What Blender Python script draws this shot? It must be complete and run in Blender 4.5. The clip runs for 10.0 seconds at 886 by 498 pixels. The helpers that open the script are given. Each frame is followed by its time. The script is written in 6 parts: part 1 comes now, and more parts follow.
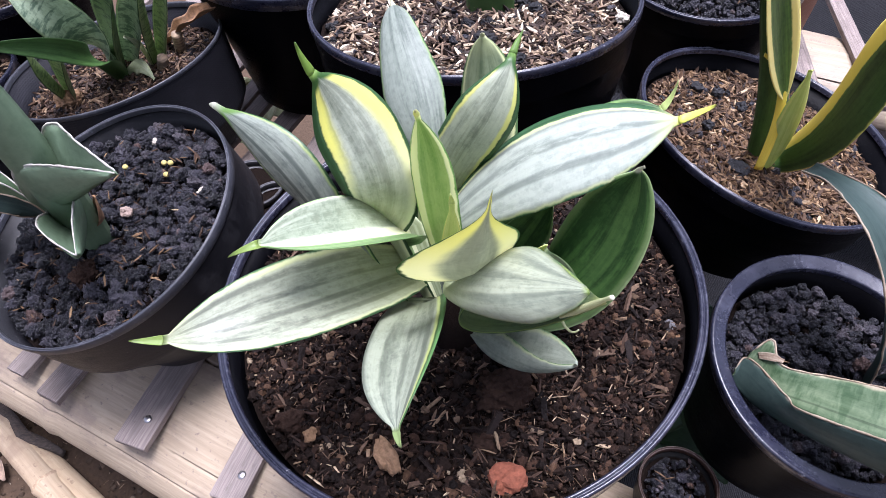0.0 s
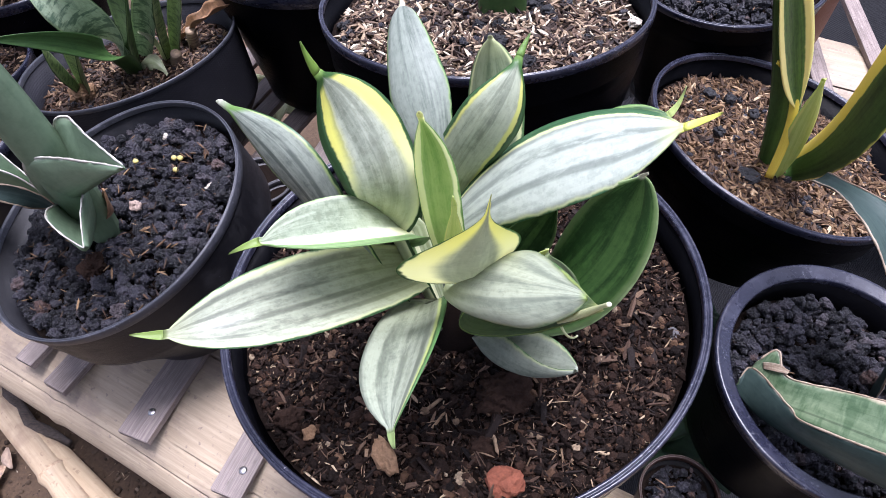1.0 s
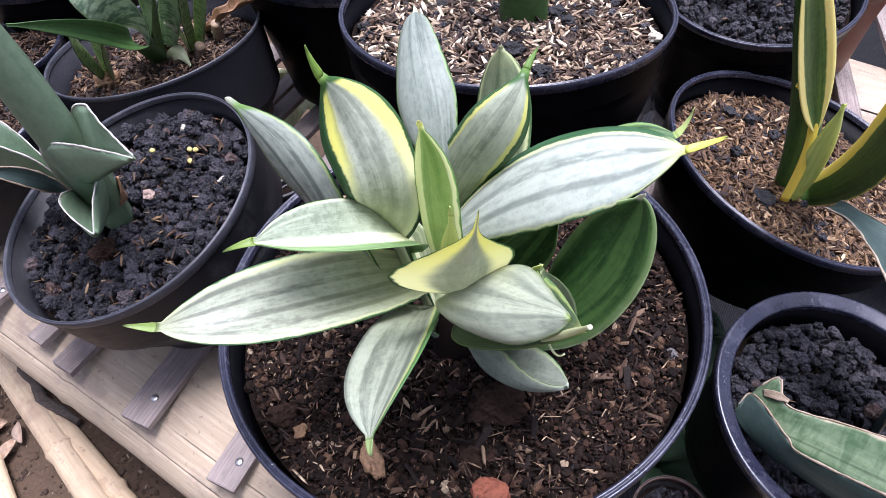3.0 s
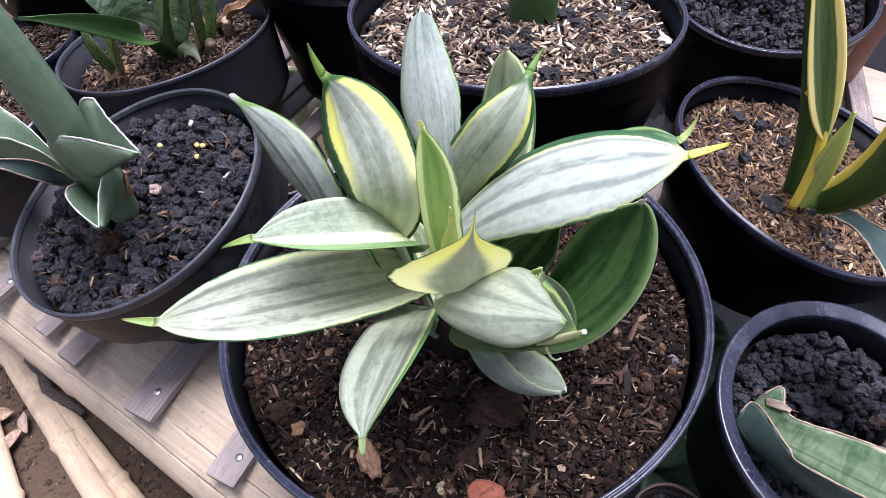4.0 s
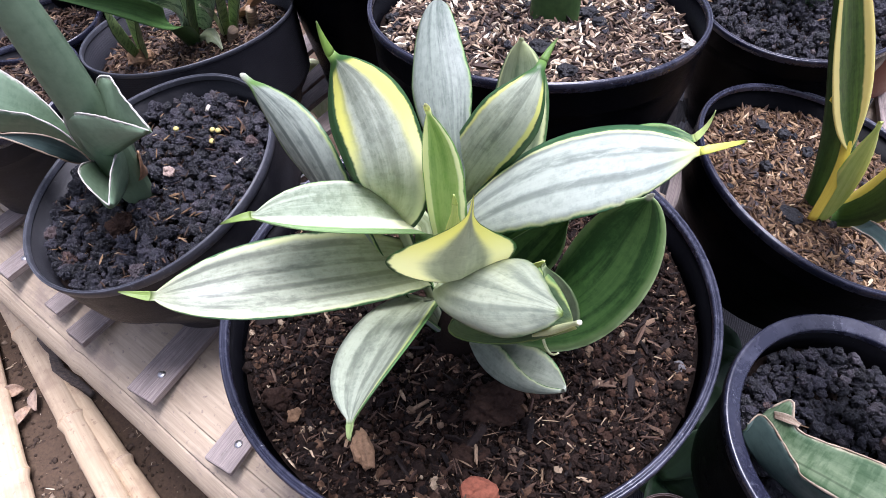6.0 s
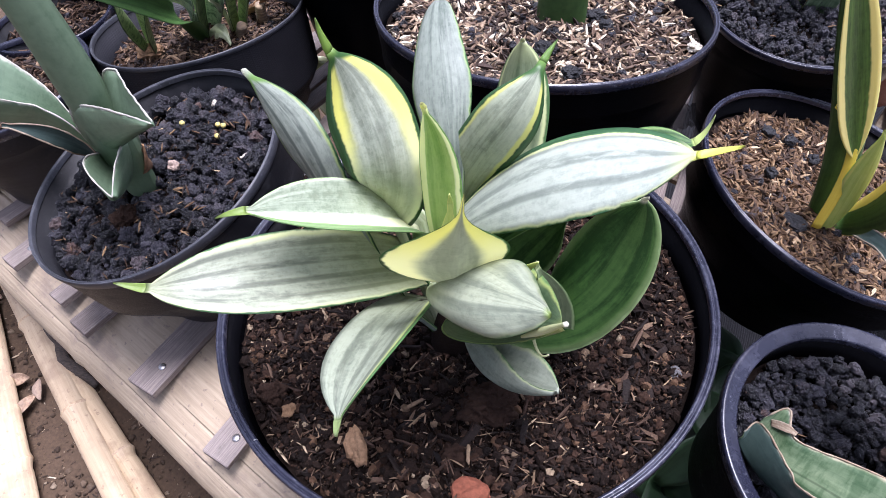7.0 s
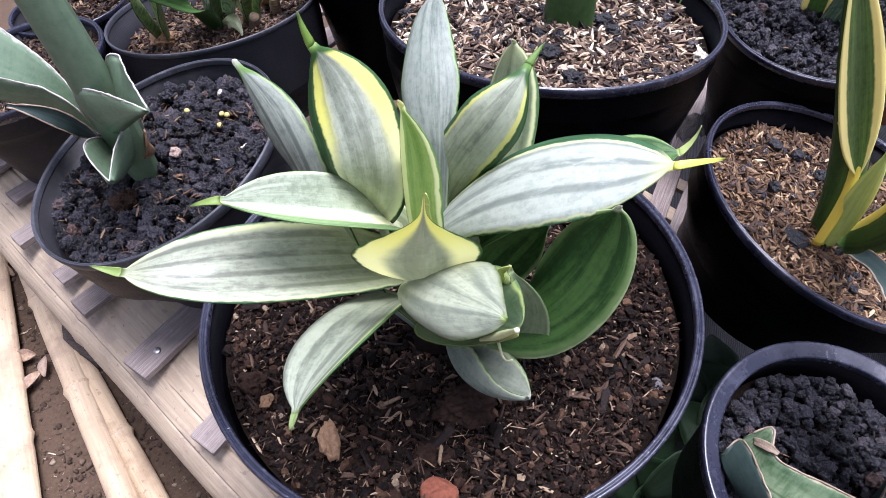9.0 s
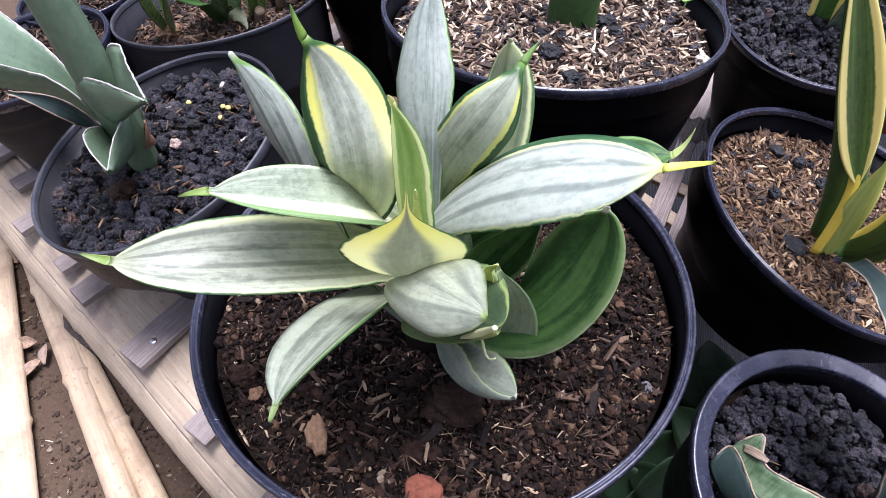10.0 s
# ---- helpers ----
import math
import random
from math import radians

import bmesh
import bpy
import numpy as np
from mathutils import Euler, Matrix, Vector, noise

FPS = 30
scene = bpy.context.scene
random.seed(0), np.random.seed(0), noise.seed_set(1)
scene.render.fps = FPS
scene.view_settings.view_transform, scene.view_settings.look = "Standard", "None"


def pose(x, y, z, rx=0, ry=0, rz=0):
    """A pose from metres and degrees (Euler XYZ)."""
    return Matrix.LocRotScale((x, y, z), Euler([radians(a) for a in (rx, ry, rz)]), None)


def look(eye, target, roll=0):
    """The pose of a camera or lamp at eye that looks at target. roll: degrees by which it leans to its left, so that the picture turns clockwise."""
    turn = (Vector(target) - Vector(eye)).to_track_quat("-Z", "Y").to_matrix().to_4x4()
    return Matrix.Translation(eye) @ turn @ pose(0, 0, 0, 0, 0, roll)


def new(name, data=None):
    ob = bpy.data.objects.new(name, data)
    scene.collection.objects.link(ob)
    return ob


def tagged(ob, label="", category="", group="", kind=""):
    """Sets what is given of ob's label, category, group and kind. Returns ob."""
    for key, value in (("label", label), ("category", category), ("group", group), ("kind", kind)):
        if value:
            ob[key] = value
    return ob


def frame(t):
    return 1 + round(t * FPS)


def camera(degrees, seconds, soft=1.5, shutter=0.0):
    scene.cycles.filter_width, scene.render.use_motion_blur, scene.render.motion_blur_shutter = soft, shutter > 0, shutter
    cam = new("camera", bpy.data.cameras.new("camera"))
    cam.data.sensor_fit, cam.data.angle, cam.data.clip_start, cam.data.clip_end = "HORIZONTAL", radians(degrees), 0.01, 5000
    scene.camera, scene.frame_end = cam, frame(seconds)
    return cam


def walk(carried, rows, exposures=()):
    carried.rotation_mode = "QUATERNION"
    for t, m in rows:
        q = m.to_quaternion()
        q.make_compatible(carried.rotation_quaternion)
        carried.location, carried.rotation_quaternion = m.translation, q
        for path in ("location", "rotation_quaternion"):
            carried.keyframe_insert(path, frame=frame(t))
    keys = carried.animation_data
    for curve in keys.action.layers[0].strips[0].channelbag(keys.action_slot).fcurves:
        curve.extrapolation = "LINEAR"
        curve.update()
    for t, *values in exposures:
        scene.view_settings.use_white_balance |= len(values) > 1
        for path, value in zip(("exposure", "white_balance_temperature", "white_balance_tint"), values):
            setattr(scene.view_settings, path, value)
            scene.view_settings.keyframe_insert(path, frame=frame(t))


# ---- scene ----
cam = camera(67.98, 10.0, 0.4)
ROWS = [
    (0.0, 0.0000, 0.0000, 0.7229, 36.86, 2.76, -3.67),
    (0.5, 0.0024, -0.0003, 0.7225, 36.98, 2.75, -2.66),
    (1.0, 0.0038, 0.0005, 0.7228, 36.97, 2.73, -1.95),
    (1.5, 0.0064, 0.0021, 0.7234, 36.96, 2.55, -0.95),
    (2.0, 0.0086, 0.0021, 0.7241, 37.09, 2.54, -0.16),
    (2.5, 0.0114, 0.0026, 0.7245, 37.10, 2.37, 0.91),
    (4.0, 0.0173, 0.0039, 0.7239, 37.22, 2.17, 3.27),
    (4.5, 0.0194, 0.0040, 0.7226, 37.32, 2.09, 4.16),
    (5.0, 0.0206, 0.0042, 0.7207, 37.38, 2.09, 4.80),
    (5.5, 0.0218, 0.0025, 0.7175, 37.64, 1.93, 5.65),
    (7.0, 0.0287, 0.0029, 0.7164, 37.75, 1.66, 7.98),
    (7.5, 0.0326, 0.0041, 0.7173, 37.66, 1.53, 8.87),
    (8.0, 0.0369, 0.0048, 0.7165, 37.70, 1.52, 9.67),
    (8.5, 0.0414, 0.0058, 0.7161, 37.72, 1.31, 10.62),
    (9.0, 0.0443, 0.0064, 0.7156, 37.70, 1.27, 11.22),
    (9.5, 0.0477, 0.0059, 0.7144, 37.86, 1.08, 12.00),
    (10.0, 0.0508, 0.0074, 0.7145, 37.69, 0.82, 12.77),
]
walk(cam, [(t, pose(x, y, z, rx, ry, rz)) for t, x, y, z, rx, ry, rz in ROWS], [(0.0, 1.06, 5530, 25), (10.0, 1.06, 5530, 25)])

# ---- light: bright, thinly overcast sky ----
SUN_EL, SUN_AZ = 80.0, 50.0      # degrees above the horizon, from +y towards +x
world = bpy.data.worlds.new("sky")
scene.world = world
world.use_nodes = True
wnt = world.node_tree
sky = wnt.nodes.new("ShaderNodeTexSky")
sky.sky_type, sky.sun_disc = "NISHITA", False
sky.sun_elevation, sky.sun_rotation = radians(SUN_EL), radians(SUN_AZ)
sky.dust_density = 4.0
haze = wnt.nodes.new("ShaderNodeHueSaturation")
haze.inputs["Saturation"].default_value = 0.35
wnt.links.new(sky.outputs[0], haze.inputs["Color"])
wnt.links.new(haze.outputs[0], wnt.nodes["Background"].inputs[0])
wnt.nodes["Background"].inputs[1].default_value = 0.110
sun_data = bpy.data.lights.new("sun", "SUN")
sun_data.energy, sun_data.angle, sun_data.color = 3.9, radians(27), (1.0, 0.95, 0.86)
sun = new("sun", sun_data)
sun_dir = Vector((math.sin(radians(SUN_AZ)) * math.cos(radians(SUN_EL)), math.cos(radians(SUN_AZ)) * math.cos(radians(SUN_EL)), math.sin(radians(SUN_EL))))
sun.matrix_world = look(sun_dir * 5, (0, 0, 0))


# ---- material helpers ----
def node(nt, kind, *ins, **props):
    n = nt.nodes.new("ShaderNode" + kind)
    for k, v in props.items():
        if k == "operation": n.operation = v
        elif k == "data_type": n.data_type = v
        elif k == "blend_type": n.blend_type = v
        elif k == "feature": n.feature = v
    for i, v in enumerate(ins):
        if v is None:
            continue
        if isinstance(v, bpy.types.NodeSocket):
            nt.links.new(v, n.inputs[i])
        else:
            n.inputs[i].default_value = v
    return n


def mth(nt, op, a, b=0.0):
    return node(nt, "Math", a, b, operation=op).outputs[0]


def mixc(nt, fac, a, b, blend="MIX"):
    n = node(nt, "Mix", data_type="RGBA", blend_type=blend)
    for i, v in ((0, fac), (6, a), (7, b)):
        if isinstance(v, bpy.types.NodeSocket):
            nt.links.new(v, n.inputs[i])
        else:
            n.inputs[i].default_value = (*v, 1) if isinstance(v, tuple) else v
    return n.outputs[2]


def ramp(nt, fac, *stops):
    n = nt.nodes.new("ShaderNodeValToRGB")
    nt.links.new(fac, n.inputs[0])
    el = n.color_ramp.elements
    while len(el) < len(stops):
        el.new(0.5)
    for e, (p, c) in zip(el, stops):
        e.position = p
        e.color = (*c, 1) if isinstance(c, tuple) else (c, c, c, 1)
    return n.outputs[0]


def stepped(nt, x, lo, hi):
    n = node(nt, "MapRange", x, lo, hi, 0.0, 1.0)
    n.interpolation_type = "SMOOTHSTEP"
    return n.outputs[0]


def noisy(nt, vec, scale, detail=4.0, rough=0.6):
    n = nt.nodes.new("ShaderNodeTexNoise")
    n.inputs["Scale"].default_value, n.inputs["Detail"].default_value, n.inputs["Roughness"].default_value = scale, detail, rough
    if vec is not None:
        nt.links.new(vec, n.inputs["Vector"])
    return n.outputs[0]


def scaled(nt, vec, sx, sy, sz):
    return node(nt, "VectorMath", vec, (sx, sy, sz), operation="MULTIPLY").outputs[0]


def material(name, rough=0.5, spec=0.5):
    m = bpy.data.materials.new(name)
    m.use_nodes = True
    nt = m.node_tree
    b = nt.nodes["Principled BSDF"]
    b.inputs["Roughness"].default_value = rough
    b.inputs["Specular IOR Level"].default_value = spec
    tc = nt.nodes.new("ShaderNodeTexCoord")
    return m, nt, b, tc


def bump(nt, b, height, strength, distance):
    n = node(nt, "Bump", strength, distance)
    nt.links.new(height, n.inputs["Height"])
    nt.links.new(n.outputs[0], b.inputs["Normal"])


def put(nt, b, slot, sock):
    nt.links.new(sock, b.inputs[slot])


def plastic_material(name, base, dust, rough=0.38, weave=False, dustiness=0.35, spec=0.5, relief=0.25, scuff=0.0):
    """Moulded plastic with dust, scratches and, where scuff is set, pale rubbed nicks; weave adds rows of small moulded dashes."""
    m, nt, b, tc = material(name, rough, spec)
    o = tc.outputs["Object"]
    big, fine = noisy(nt, o, 45, 6, 0.7), noisy(nt, o, 420, 6, 0.75)
    scr = noisy(nt, scaled(nt, o, 40, 40, 260), 1.0, 3)
    d = mth(nt, "MULTIPLY", stepped(nt, mth(nt, "ADD", mth(nt, "MULTIPLY", big, 0.6), mth(nt, "MULTIPLY", fine, 0.45)), 0.50, 0.70), dustiness)
    c = mixc(nt, d, base, dust)
    speck = stepped(nt, noisy(nt, o, 520, 2, 0.5), 0.745, 0.775)
    c = mixc(nt, mth(nt, "MULTIPLY", speck, 0.6), c, tuple(min(0.4, 3.0 * q) for q in dust))
    if scuff:
        nick = mth(nt, "MULTIPLY", stepped(nt, noisy(nt, o, 330, 5, 0.7), 0.58, 0.70), stepped(nt, noisy(nt, o, 30, 2), 0.42, 0.6))
        c = mixc(nt, mth(nt, "MULTIPLY", nick, scuff), c, (0.30, 0.31, 0.36))
    put(nt, b, "Base Color", c)
    put(nt, b, "Roughness", mth(nt, "ADD", mth(nt, "MULTIPLY", d, 0.5), mth(nt, "ADD", mth(nt, "MULTIPLY", scr, 0.16), rough - 0.08)))
    if weave:
        xyz = nt.nodes.new("ShaderNodeSeparateXYZ")
        nt.links.new(o, xyz.inputs[0])
        turn = mth(nt, "MULTIPLY", mth(nt, "ARCTAN2", xyz.outputs[1], xyz.outputs[0]), 0.088)
        wv = mth(nt, "MULTIPLY", mth(nt, "SINE", mth(nt, "MULTIPLY", turn, 2000.0)), 0.0003)
        row = mth(nt, "ADD", xyz.outputs[2], wv)
        dash = mth(nt, "SINE", mth(nt, "MULTIPLY", row, 3300.0))
        gap = mth(nt, "SINE", mth(nt, "MULTIPLY", turn, 1000.0))
        bump(nt, b, mth(nt, "ADD", stepped(nt, dash, 0.0, 0.9), mth(nt, "MULTIPLY", stepped(nt, gap, 0.6, 1.0), 0.4)), 0.35, 0.0005)
    else:
        bump(nt, b, mth(nt, "ADD", fine, mth(nt, "MULTIPLY", scr, 0.5)), relief, 0.0008)
    return m


def island_material(name, stops, rough=0.85, grain=700, relief=0.5, spec=0.3, single=False):
    """Loose bits: each island, or each object where they are single, takes its own tone from the ramp, with fine grain over it."""
    m, nt, b, tc = material(name, rough, spec)
    o = tc.outputs["Object"]
    tone = nt.nodes.new("ShaderNodeObjectInfo").outputs["Random"] if single else nt.nodes.new("ShaderNodeNewGeometry").outputs["Random Per Island"]
    fine = noisy(nt, o, grain, 5, 0.7)
    c = ramp(nt, tone, *stops)
    put(nt, b, "Base Color", mixc(nt, 0.75, c, ramp(nt, fine, (0.3, 0.35), (0.7, 1.0)), "MULTIPLY"))
    bump(nt, b, fine, relief, 0.0012)
    return m


def wood_material(name, light, dark, rough=0.75, along=(3, 60, 60), grain=12, stain=(0.12, 0.1, 0.09), uv=False, dirt=0.55):
    m, nt, b, tc = material(name, rough, 0.3)
    o = tc.outputs["UV" if uv else "Object"]
    rnd = nt.nodes.new("ShaderNodeObjectInfo").outputs["Random"]
    off = node(nt, "VectorMath", o, node(nt, "CombineXYZ", rnd, rnd, rnd).outputs[0], operation="ADD").outputs[0]
    st = noisy(nt, scaled(nt, off, *along), grain, 7, 0.65)
    blot = noisy(nt, off, 26, 5, 0.65)
    spots = noisy(nt, off, 190, 3, 0.6)
    c = mixc(nt, stepped(nt, st, 0.35, 0.68), dark, light)
    c = mixc(nt, mth(nt, "MULTIPLY", stepped(nt, blot, 0.46, 0.70), dirt), c, stain)
    c = mixc(nt, mth(nt, "MULTIPLY", stepped(nt, spots, 0.60, 0.72), min(0.9, dirt + 0.1)), c, stain)
    c = mixc(nt, mth(nt, "MULTIPLY", rnd, 0.25), c, (0.3, 0.27, 0.25))
    put(nt, b, "Base Color", c)
    bump(nt, b, st, 0.45, 0.0012)
    return m


def leaf_material(name, pale, dark, band, edge, a=(0.94, 0.97), b_=(0.94, 0.97), streak=0.5, rough=0.38, mottle=0.0, cream_tip=0.0, spec=0.5, soft_in=0.06, thin=0.32, foot=0.0, tip=None, grow=0.0, band_foot=None, cap=None, line=0.0, lines=0.0, ribs=0.0, rib_n=3.4, calm=1.0):
    """Leaf across u (0 at the b margin, 1 at the a margin) and along v. a, b_: where the coloured band and the dark margin begin on either side;
    grow: how much narrower the bands are at the foot; band_foot: their colour there; cap: the colour round the point; line: a dark vein inside the a band; lines: fine dark veins; ribs: broad soft dark bands running lengthwise; calm: how blotchy the blade is."""
    m, nt, b, tc = material(name, rough, spec)
    uv = nt.nodes.new("ShaderNodeSeparateXYZ")
    nt.links.new(tc.outputs["UV"], uv.inputs[0])
    rnd = nt.nodes.new("ShaderNodeObjectInfo").outputs["Random"]
    u, v = uv.outputs[0], uv.outputs[1]

    def field(ku, kv, kr, detail, rough_):
        return noisy(nt, node(nt, "CombineXYZ", mth(nt, "MULTIPLY", u, ku), mth(nt, "MULTIPLY", v, kv), mth(nt, "MULTIPLY", rnd, kr)).outputs[0], 1.0, detail, rough_)

    st, st2, cross = field(4.6, 0.9, 37.0, 4, 0.6), field(17.0, 2.2, 91.0, 4, 0.6), field(14.0, 22.0, 53.0, 5, 0.65)
    weft, veins = field(16.0, 120.0, 71.0, 3, 0.6), field(70.0, 2.5, 17.0, 2, 0.5)
    f = mth(nt, "ADD", mth(nt, "MULTIPLY", stepped(nt, st, 0.44, 0.60), 0.85), mth(nt, "MULTIPLY", stepped(nt, st2, 0.40, 0.64), 0.28))
    f = mth(nt, "ADD", mth(nt, "MULTIPLY", f, streak), mth(nt, "MULTIPLY", stepped(nt, cross, 0.44, 0.66), 0.30))
    cloud = noisy(nt, tc.outputs["Object"], 190, 5, 0.7)
    f = mth(nt, "ADD", f, mth(nt, "MULTIPLY", mth(nt, "SUBTRACT", cloud, 0.5), 0.85 * calm))
    f = mth(nt, "ADD", f, mth(nt, "MULTIPLY", mth(nt, "SUBTRACT", weft, 0.5), 0.30))
    f = mth(nt, "ADD", f, mth(nt, "MULTIPLY", mth(nt, "SUBTRACT", veins, 0.5), 0.12))
    c = mixc(nt, node(nt, "Clamp", f).outputs[0], pale, dark)
    if ribs:
        wave = mth(nt, "SINE", mth(nt, "ADD", mth(nt, "MULTIPLY", u, 6.283 * rib_n), mth(nt, "MULTIPLY", field(2.5, 1.3, 29.0, 3, 0.6), 3.2)))
        gaps = stepped(nt, field(6.0, 5.0, 61.0, 5, 0.7), 0.30, 0.54)
        c = mixc(nt, mth(nt, "MULTIPLY", mth(nt, "MULTIPLY", stepped(nt, wave, 0.15, 0.95), gaps), ribs), c, tuple(0.8 * q for q in dark))
    if lines:
        c = mixc(nt, mth(nt, "MULTIPLY", stepped(nt, field(22.0, 0.4, 5.0, 1, 0.4), 0.63, 0.68), lines), c, tuple(0.35 * q for q in dark))
    if foot:
        c = mixc(nt, mth(nt, "MULTIPLY", mth(nt, "SUBTRACT", 1.0, stepped(nt, v, -0.05, 0.60)), foot), c, (0.86 * pale[0], 0.90 * pale[1], 0.46 * pale[2]))
    if mottle:
        wv = field(2.5, 26.0, 20.0, 4, 0.6)
        c = mixc(nt, mth(nt, "MULTIPLY", stepped(nt, wv, 0.48, 0.60), mottle), c, dark)
    s = mth(nt, "ADD", mth(nt, "SUBTRACT", mth(nt, "MULTIPLY", u, 2.0), 1.0), mth(nt, "MULTIPLY", mth(nt, "SUBTRACT", noisy(nt, node(nt, "CombineXYZ", u, mth(nt, "MULTIPLY", v, 5.0), rnd).outputs[0], 3.0, 4), 0.5), 0.14))
    if grow:
        lean = mth(nt, "MULTIPLY", mth(nt, "SUBTRACT", 1.0, stepped(nt, v, 0.0, 0.95)), grow)
    tone = mixc(nt, stepped(nt, v, 0.20, 0.72), band_foot, band) if band_foot else band
    for sign, (b0, b1) in ((1.0, a), (-1.0, b_)):
        x = mth(nt, "MULTIPLY", s, sign)
        xb = mth(nt, "SUBTRACT", x, lean) if grow else x
        if line and sign > 0:
            c = mixc(nt, mth(nt, "MULTIPLY", mth(nt, "MULTIPLY", stepped(nt, xb, b0 - 0.16, b0 - 0.09), stepped(nt, v, 0.3, 0.7)), line), c, edge)
        c = mixc(nt, stepped(nt, xb, b0 - soft_in, b0 + 0.04), c, tone)
        c = mixc(nt, stepped(nt, x, b1 - 0.03, b1 + 0.03), c, mixc(nt, stepped(nt, st2, 0.42, 0.62), edge, tuple(min(1.0, 1.45 * q + 0.015) for q in edge)))
    if cream_tip:
        c = mixc(nt, mth(nt, "MULTIPLY", stepped(nt, v, 0.82, 1.0), cream_tip), c, band)
    if cap:
        c = mixc(nt, stepped(nt, mth(nt, "ADD", v, mth(nt, "MULTIPLY", mth(nt, "ABSOLUTE", s), 0.05)), 0.95, 0.985), c, cap)
    if tip:
        c = mixc(nt, stepped(nt, v, 0.965, 1.01), c, tip)
        c = mixc(nt, stepped(nt, v, 1.10, 1.15), c, tuple(0.45 * q for q in tip))
    put(nt, b, "Base Color", c)
    if thin:      # light shining through a young blade
        tr = node(nt, "BsdfTranslucent")
        nt.links.new(c, tr.inputs[0])
        mx = node(nt, "MixShader", thin)
        nt.links.new(b.outputs[0], mx.inputs[1])
        nt.links.new(tr.outputs[0], mx.inputs[2])
        nt.links.new(mx.outputs[0], nt.nodes["Material Output"].inputs[0])
    put(nt, b, "Roughness", mth(nt, "ADD", mth(nt, "MULTIPLY", st2, 0.2), rough - 0.1))
    bump(nt, b, mth(nt, "ADD", mth(nt, "ADD", st2, mth(nt, "MULTIPLY", st, 1.2)), mth(nt, "MULTIPLY", veins, 0.2)), 0.18, 0.0010)
    return m


BLACK = plastic_material("black_plastic", (0.0018, 0.0018, 0.0024), (0.022, 0.022, 0.026), 0.30, dustiness=0.10, spec=0.03)
BLACK_DUSTY = plastic_material("dusty_black_plastic", (0.006, 0.006, 0.008), (0.05, 0.049, 0.053), 0.5, dustiness=0.4, spec=0.3)
BLACK_WOVEN = plastic_material("embossed_black_plastic", (0.009, 0.009, 0.012), (0.034, 0.033, 0.040), 0.55, weave=True, spec=0.25)
RIM = plastic_material("scuffed_rim_plastic", (0.013, 0.014, 0.026), (0.135, 0.138, 0.19), 0.27, dustiness=0.22, relief=0.10, scuff=0.5)
RIM_DUSTY = plastic_material("dusty_rim_plastic", (0.032, 0.034, 0.042), (0.13, 0.13, 0.15), 0.5, dustiness=0.4, relief=0.15, scuff=0.35)
GREY_PLASTIC = plastic_material("grey_plastic", (0.045, 0.045, 0.05), (0.12, 0.115, 0.11), 0.45)
TERRACOTTA = plastic_material("terracotta_plastic", (0.13, 0.036, 0.016), (0.14, 0.07, 0.042), 0.5, dustiness=0.15)
SOIL = island_material("dark_potting_soil", ((0.0, (0.009, 0.0055, 0.004)), (1.0, (0.014, 0.0085, 0.006))), 0.95, 900, 0.9, 0.1)
CHIP_TONES = ((0.0, (0.0080, 0.0052, 0.0044)), (0.40, (0.020, 0.012, 0.0090)), (0.62, (0.056, 0.032, 0.022)), (0.84, (0.145, 0.092, 0.060)), (0.95, (0.33, 0.225, 0.135)), (1.0, (0.58, 0.45, 0.30)))
CHIPS = island_material("bark_chips", CHIP_TONES, 0.7, 1100, 0.6, 0.22)
CHIP_PIECE = island_material("bark_chip_piece", CHIP_TONES, 0.7, 1100, 0.6, 0.22, True)
LAVA = island_material("black_lava_gravel", ((0.0, (0.006, 0.006, 0.0085)), (0.55, (0.016, 0.0155, 0.023)), (0.86, (0.038, 0.035, 0.047)), (0.96, (0.072, 0.062, 0.070)), (1.0, (0.10, 0.055, 0.042))), 0.42, 1700, 1.0, 0.6)
HUSK = island_material("brown_rice_husk", ((0.0, (0.024, 0.015, 0.011)), (0.30, (0.072, 0.039, 0.021)), (0.74, (0.175, 0.102, 0.052)), (0.95, (0.34, 0.22, 0.115)), (1.0, (0.55, 0.42, 0.27))), 0.65, 900)
HUSK_PALE = island_material("pale_rice_husk", ((0.0, (0.022, 0.015, 0.012)), (0.38, (0.060, 0.037, 0.027)), (0.62, (0.20, 0.13, 0.085)), (0.84, (0.50, 0.375, 0.245)), (1.0, (0.84, 0.75, 0.58))), 0.65, 900)
HUSK_DARK = island_material("dark_brown_husk", ((0.0, (0.018, 0.012, 0.009)), (0.45, (0.050, 0.027, 0.017)), (0.80, (0.13, 0.075, 0.043)), (1.0, (0.36, 0.25, 0.15))), 0.65, 900)
GROUND = island_material("trodden_soil", ((0.0, (0.098, 0.064, 0.040)), (1.0, (0.098, 0.064, 0.040))), 0.95, 260, 1.0)
LITTER = island_material("soil_crumbs_and_litter", ((0.0, (0.045, 0.029, 0.019)), (0.6, (0.090, 0.060, 0.039)), (0.94, (0.15, 0.105, 0.07)), (1.0, (0.38, 0.30, 0.21))), 0.9, 600)
STONE = island_material("brown_stone", ((0.0, (0.036, 0.020, 0.013)), (1.0, (0.048, 0.026, 0.017))), 0.85, 600, 1.0, 0.15)
RED_STONE = island_material("red_brick_stone", ((0.0, (0.27, 0.085, 0.045)), (1.0, (0.3, 0.1, 0.055))), 0.85, 500, 1.0)
TAN_STONE = island_material("tan_stone", ((0.0, (0.28, 0.165, 0.085)), (1.0, (0.33, 0.20, 0.11))), 0.85, 500, 1.0)
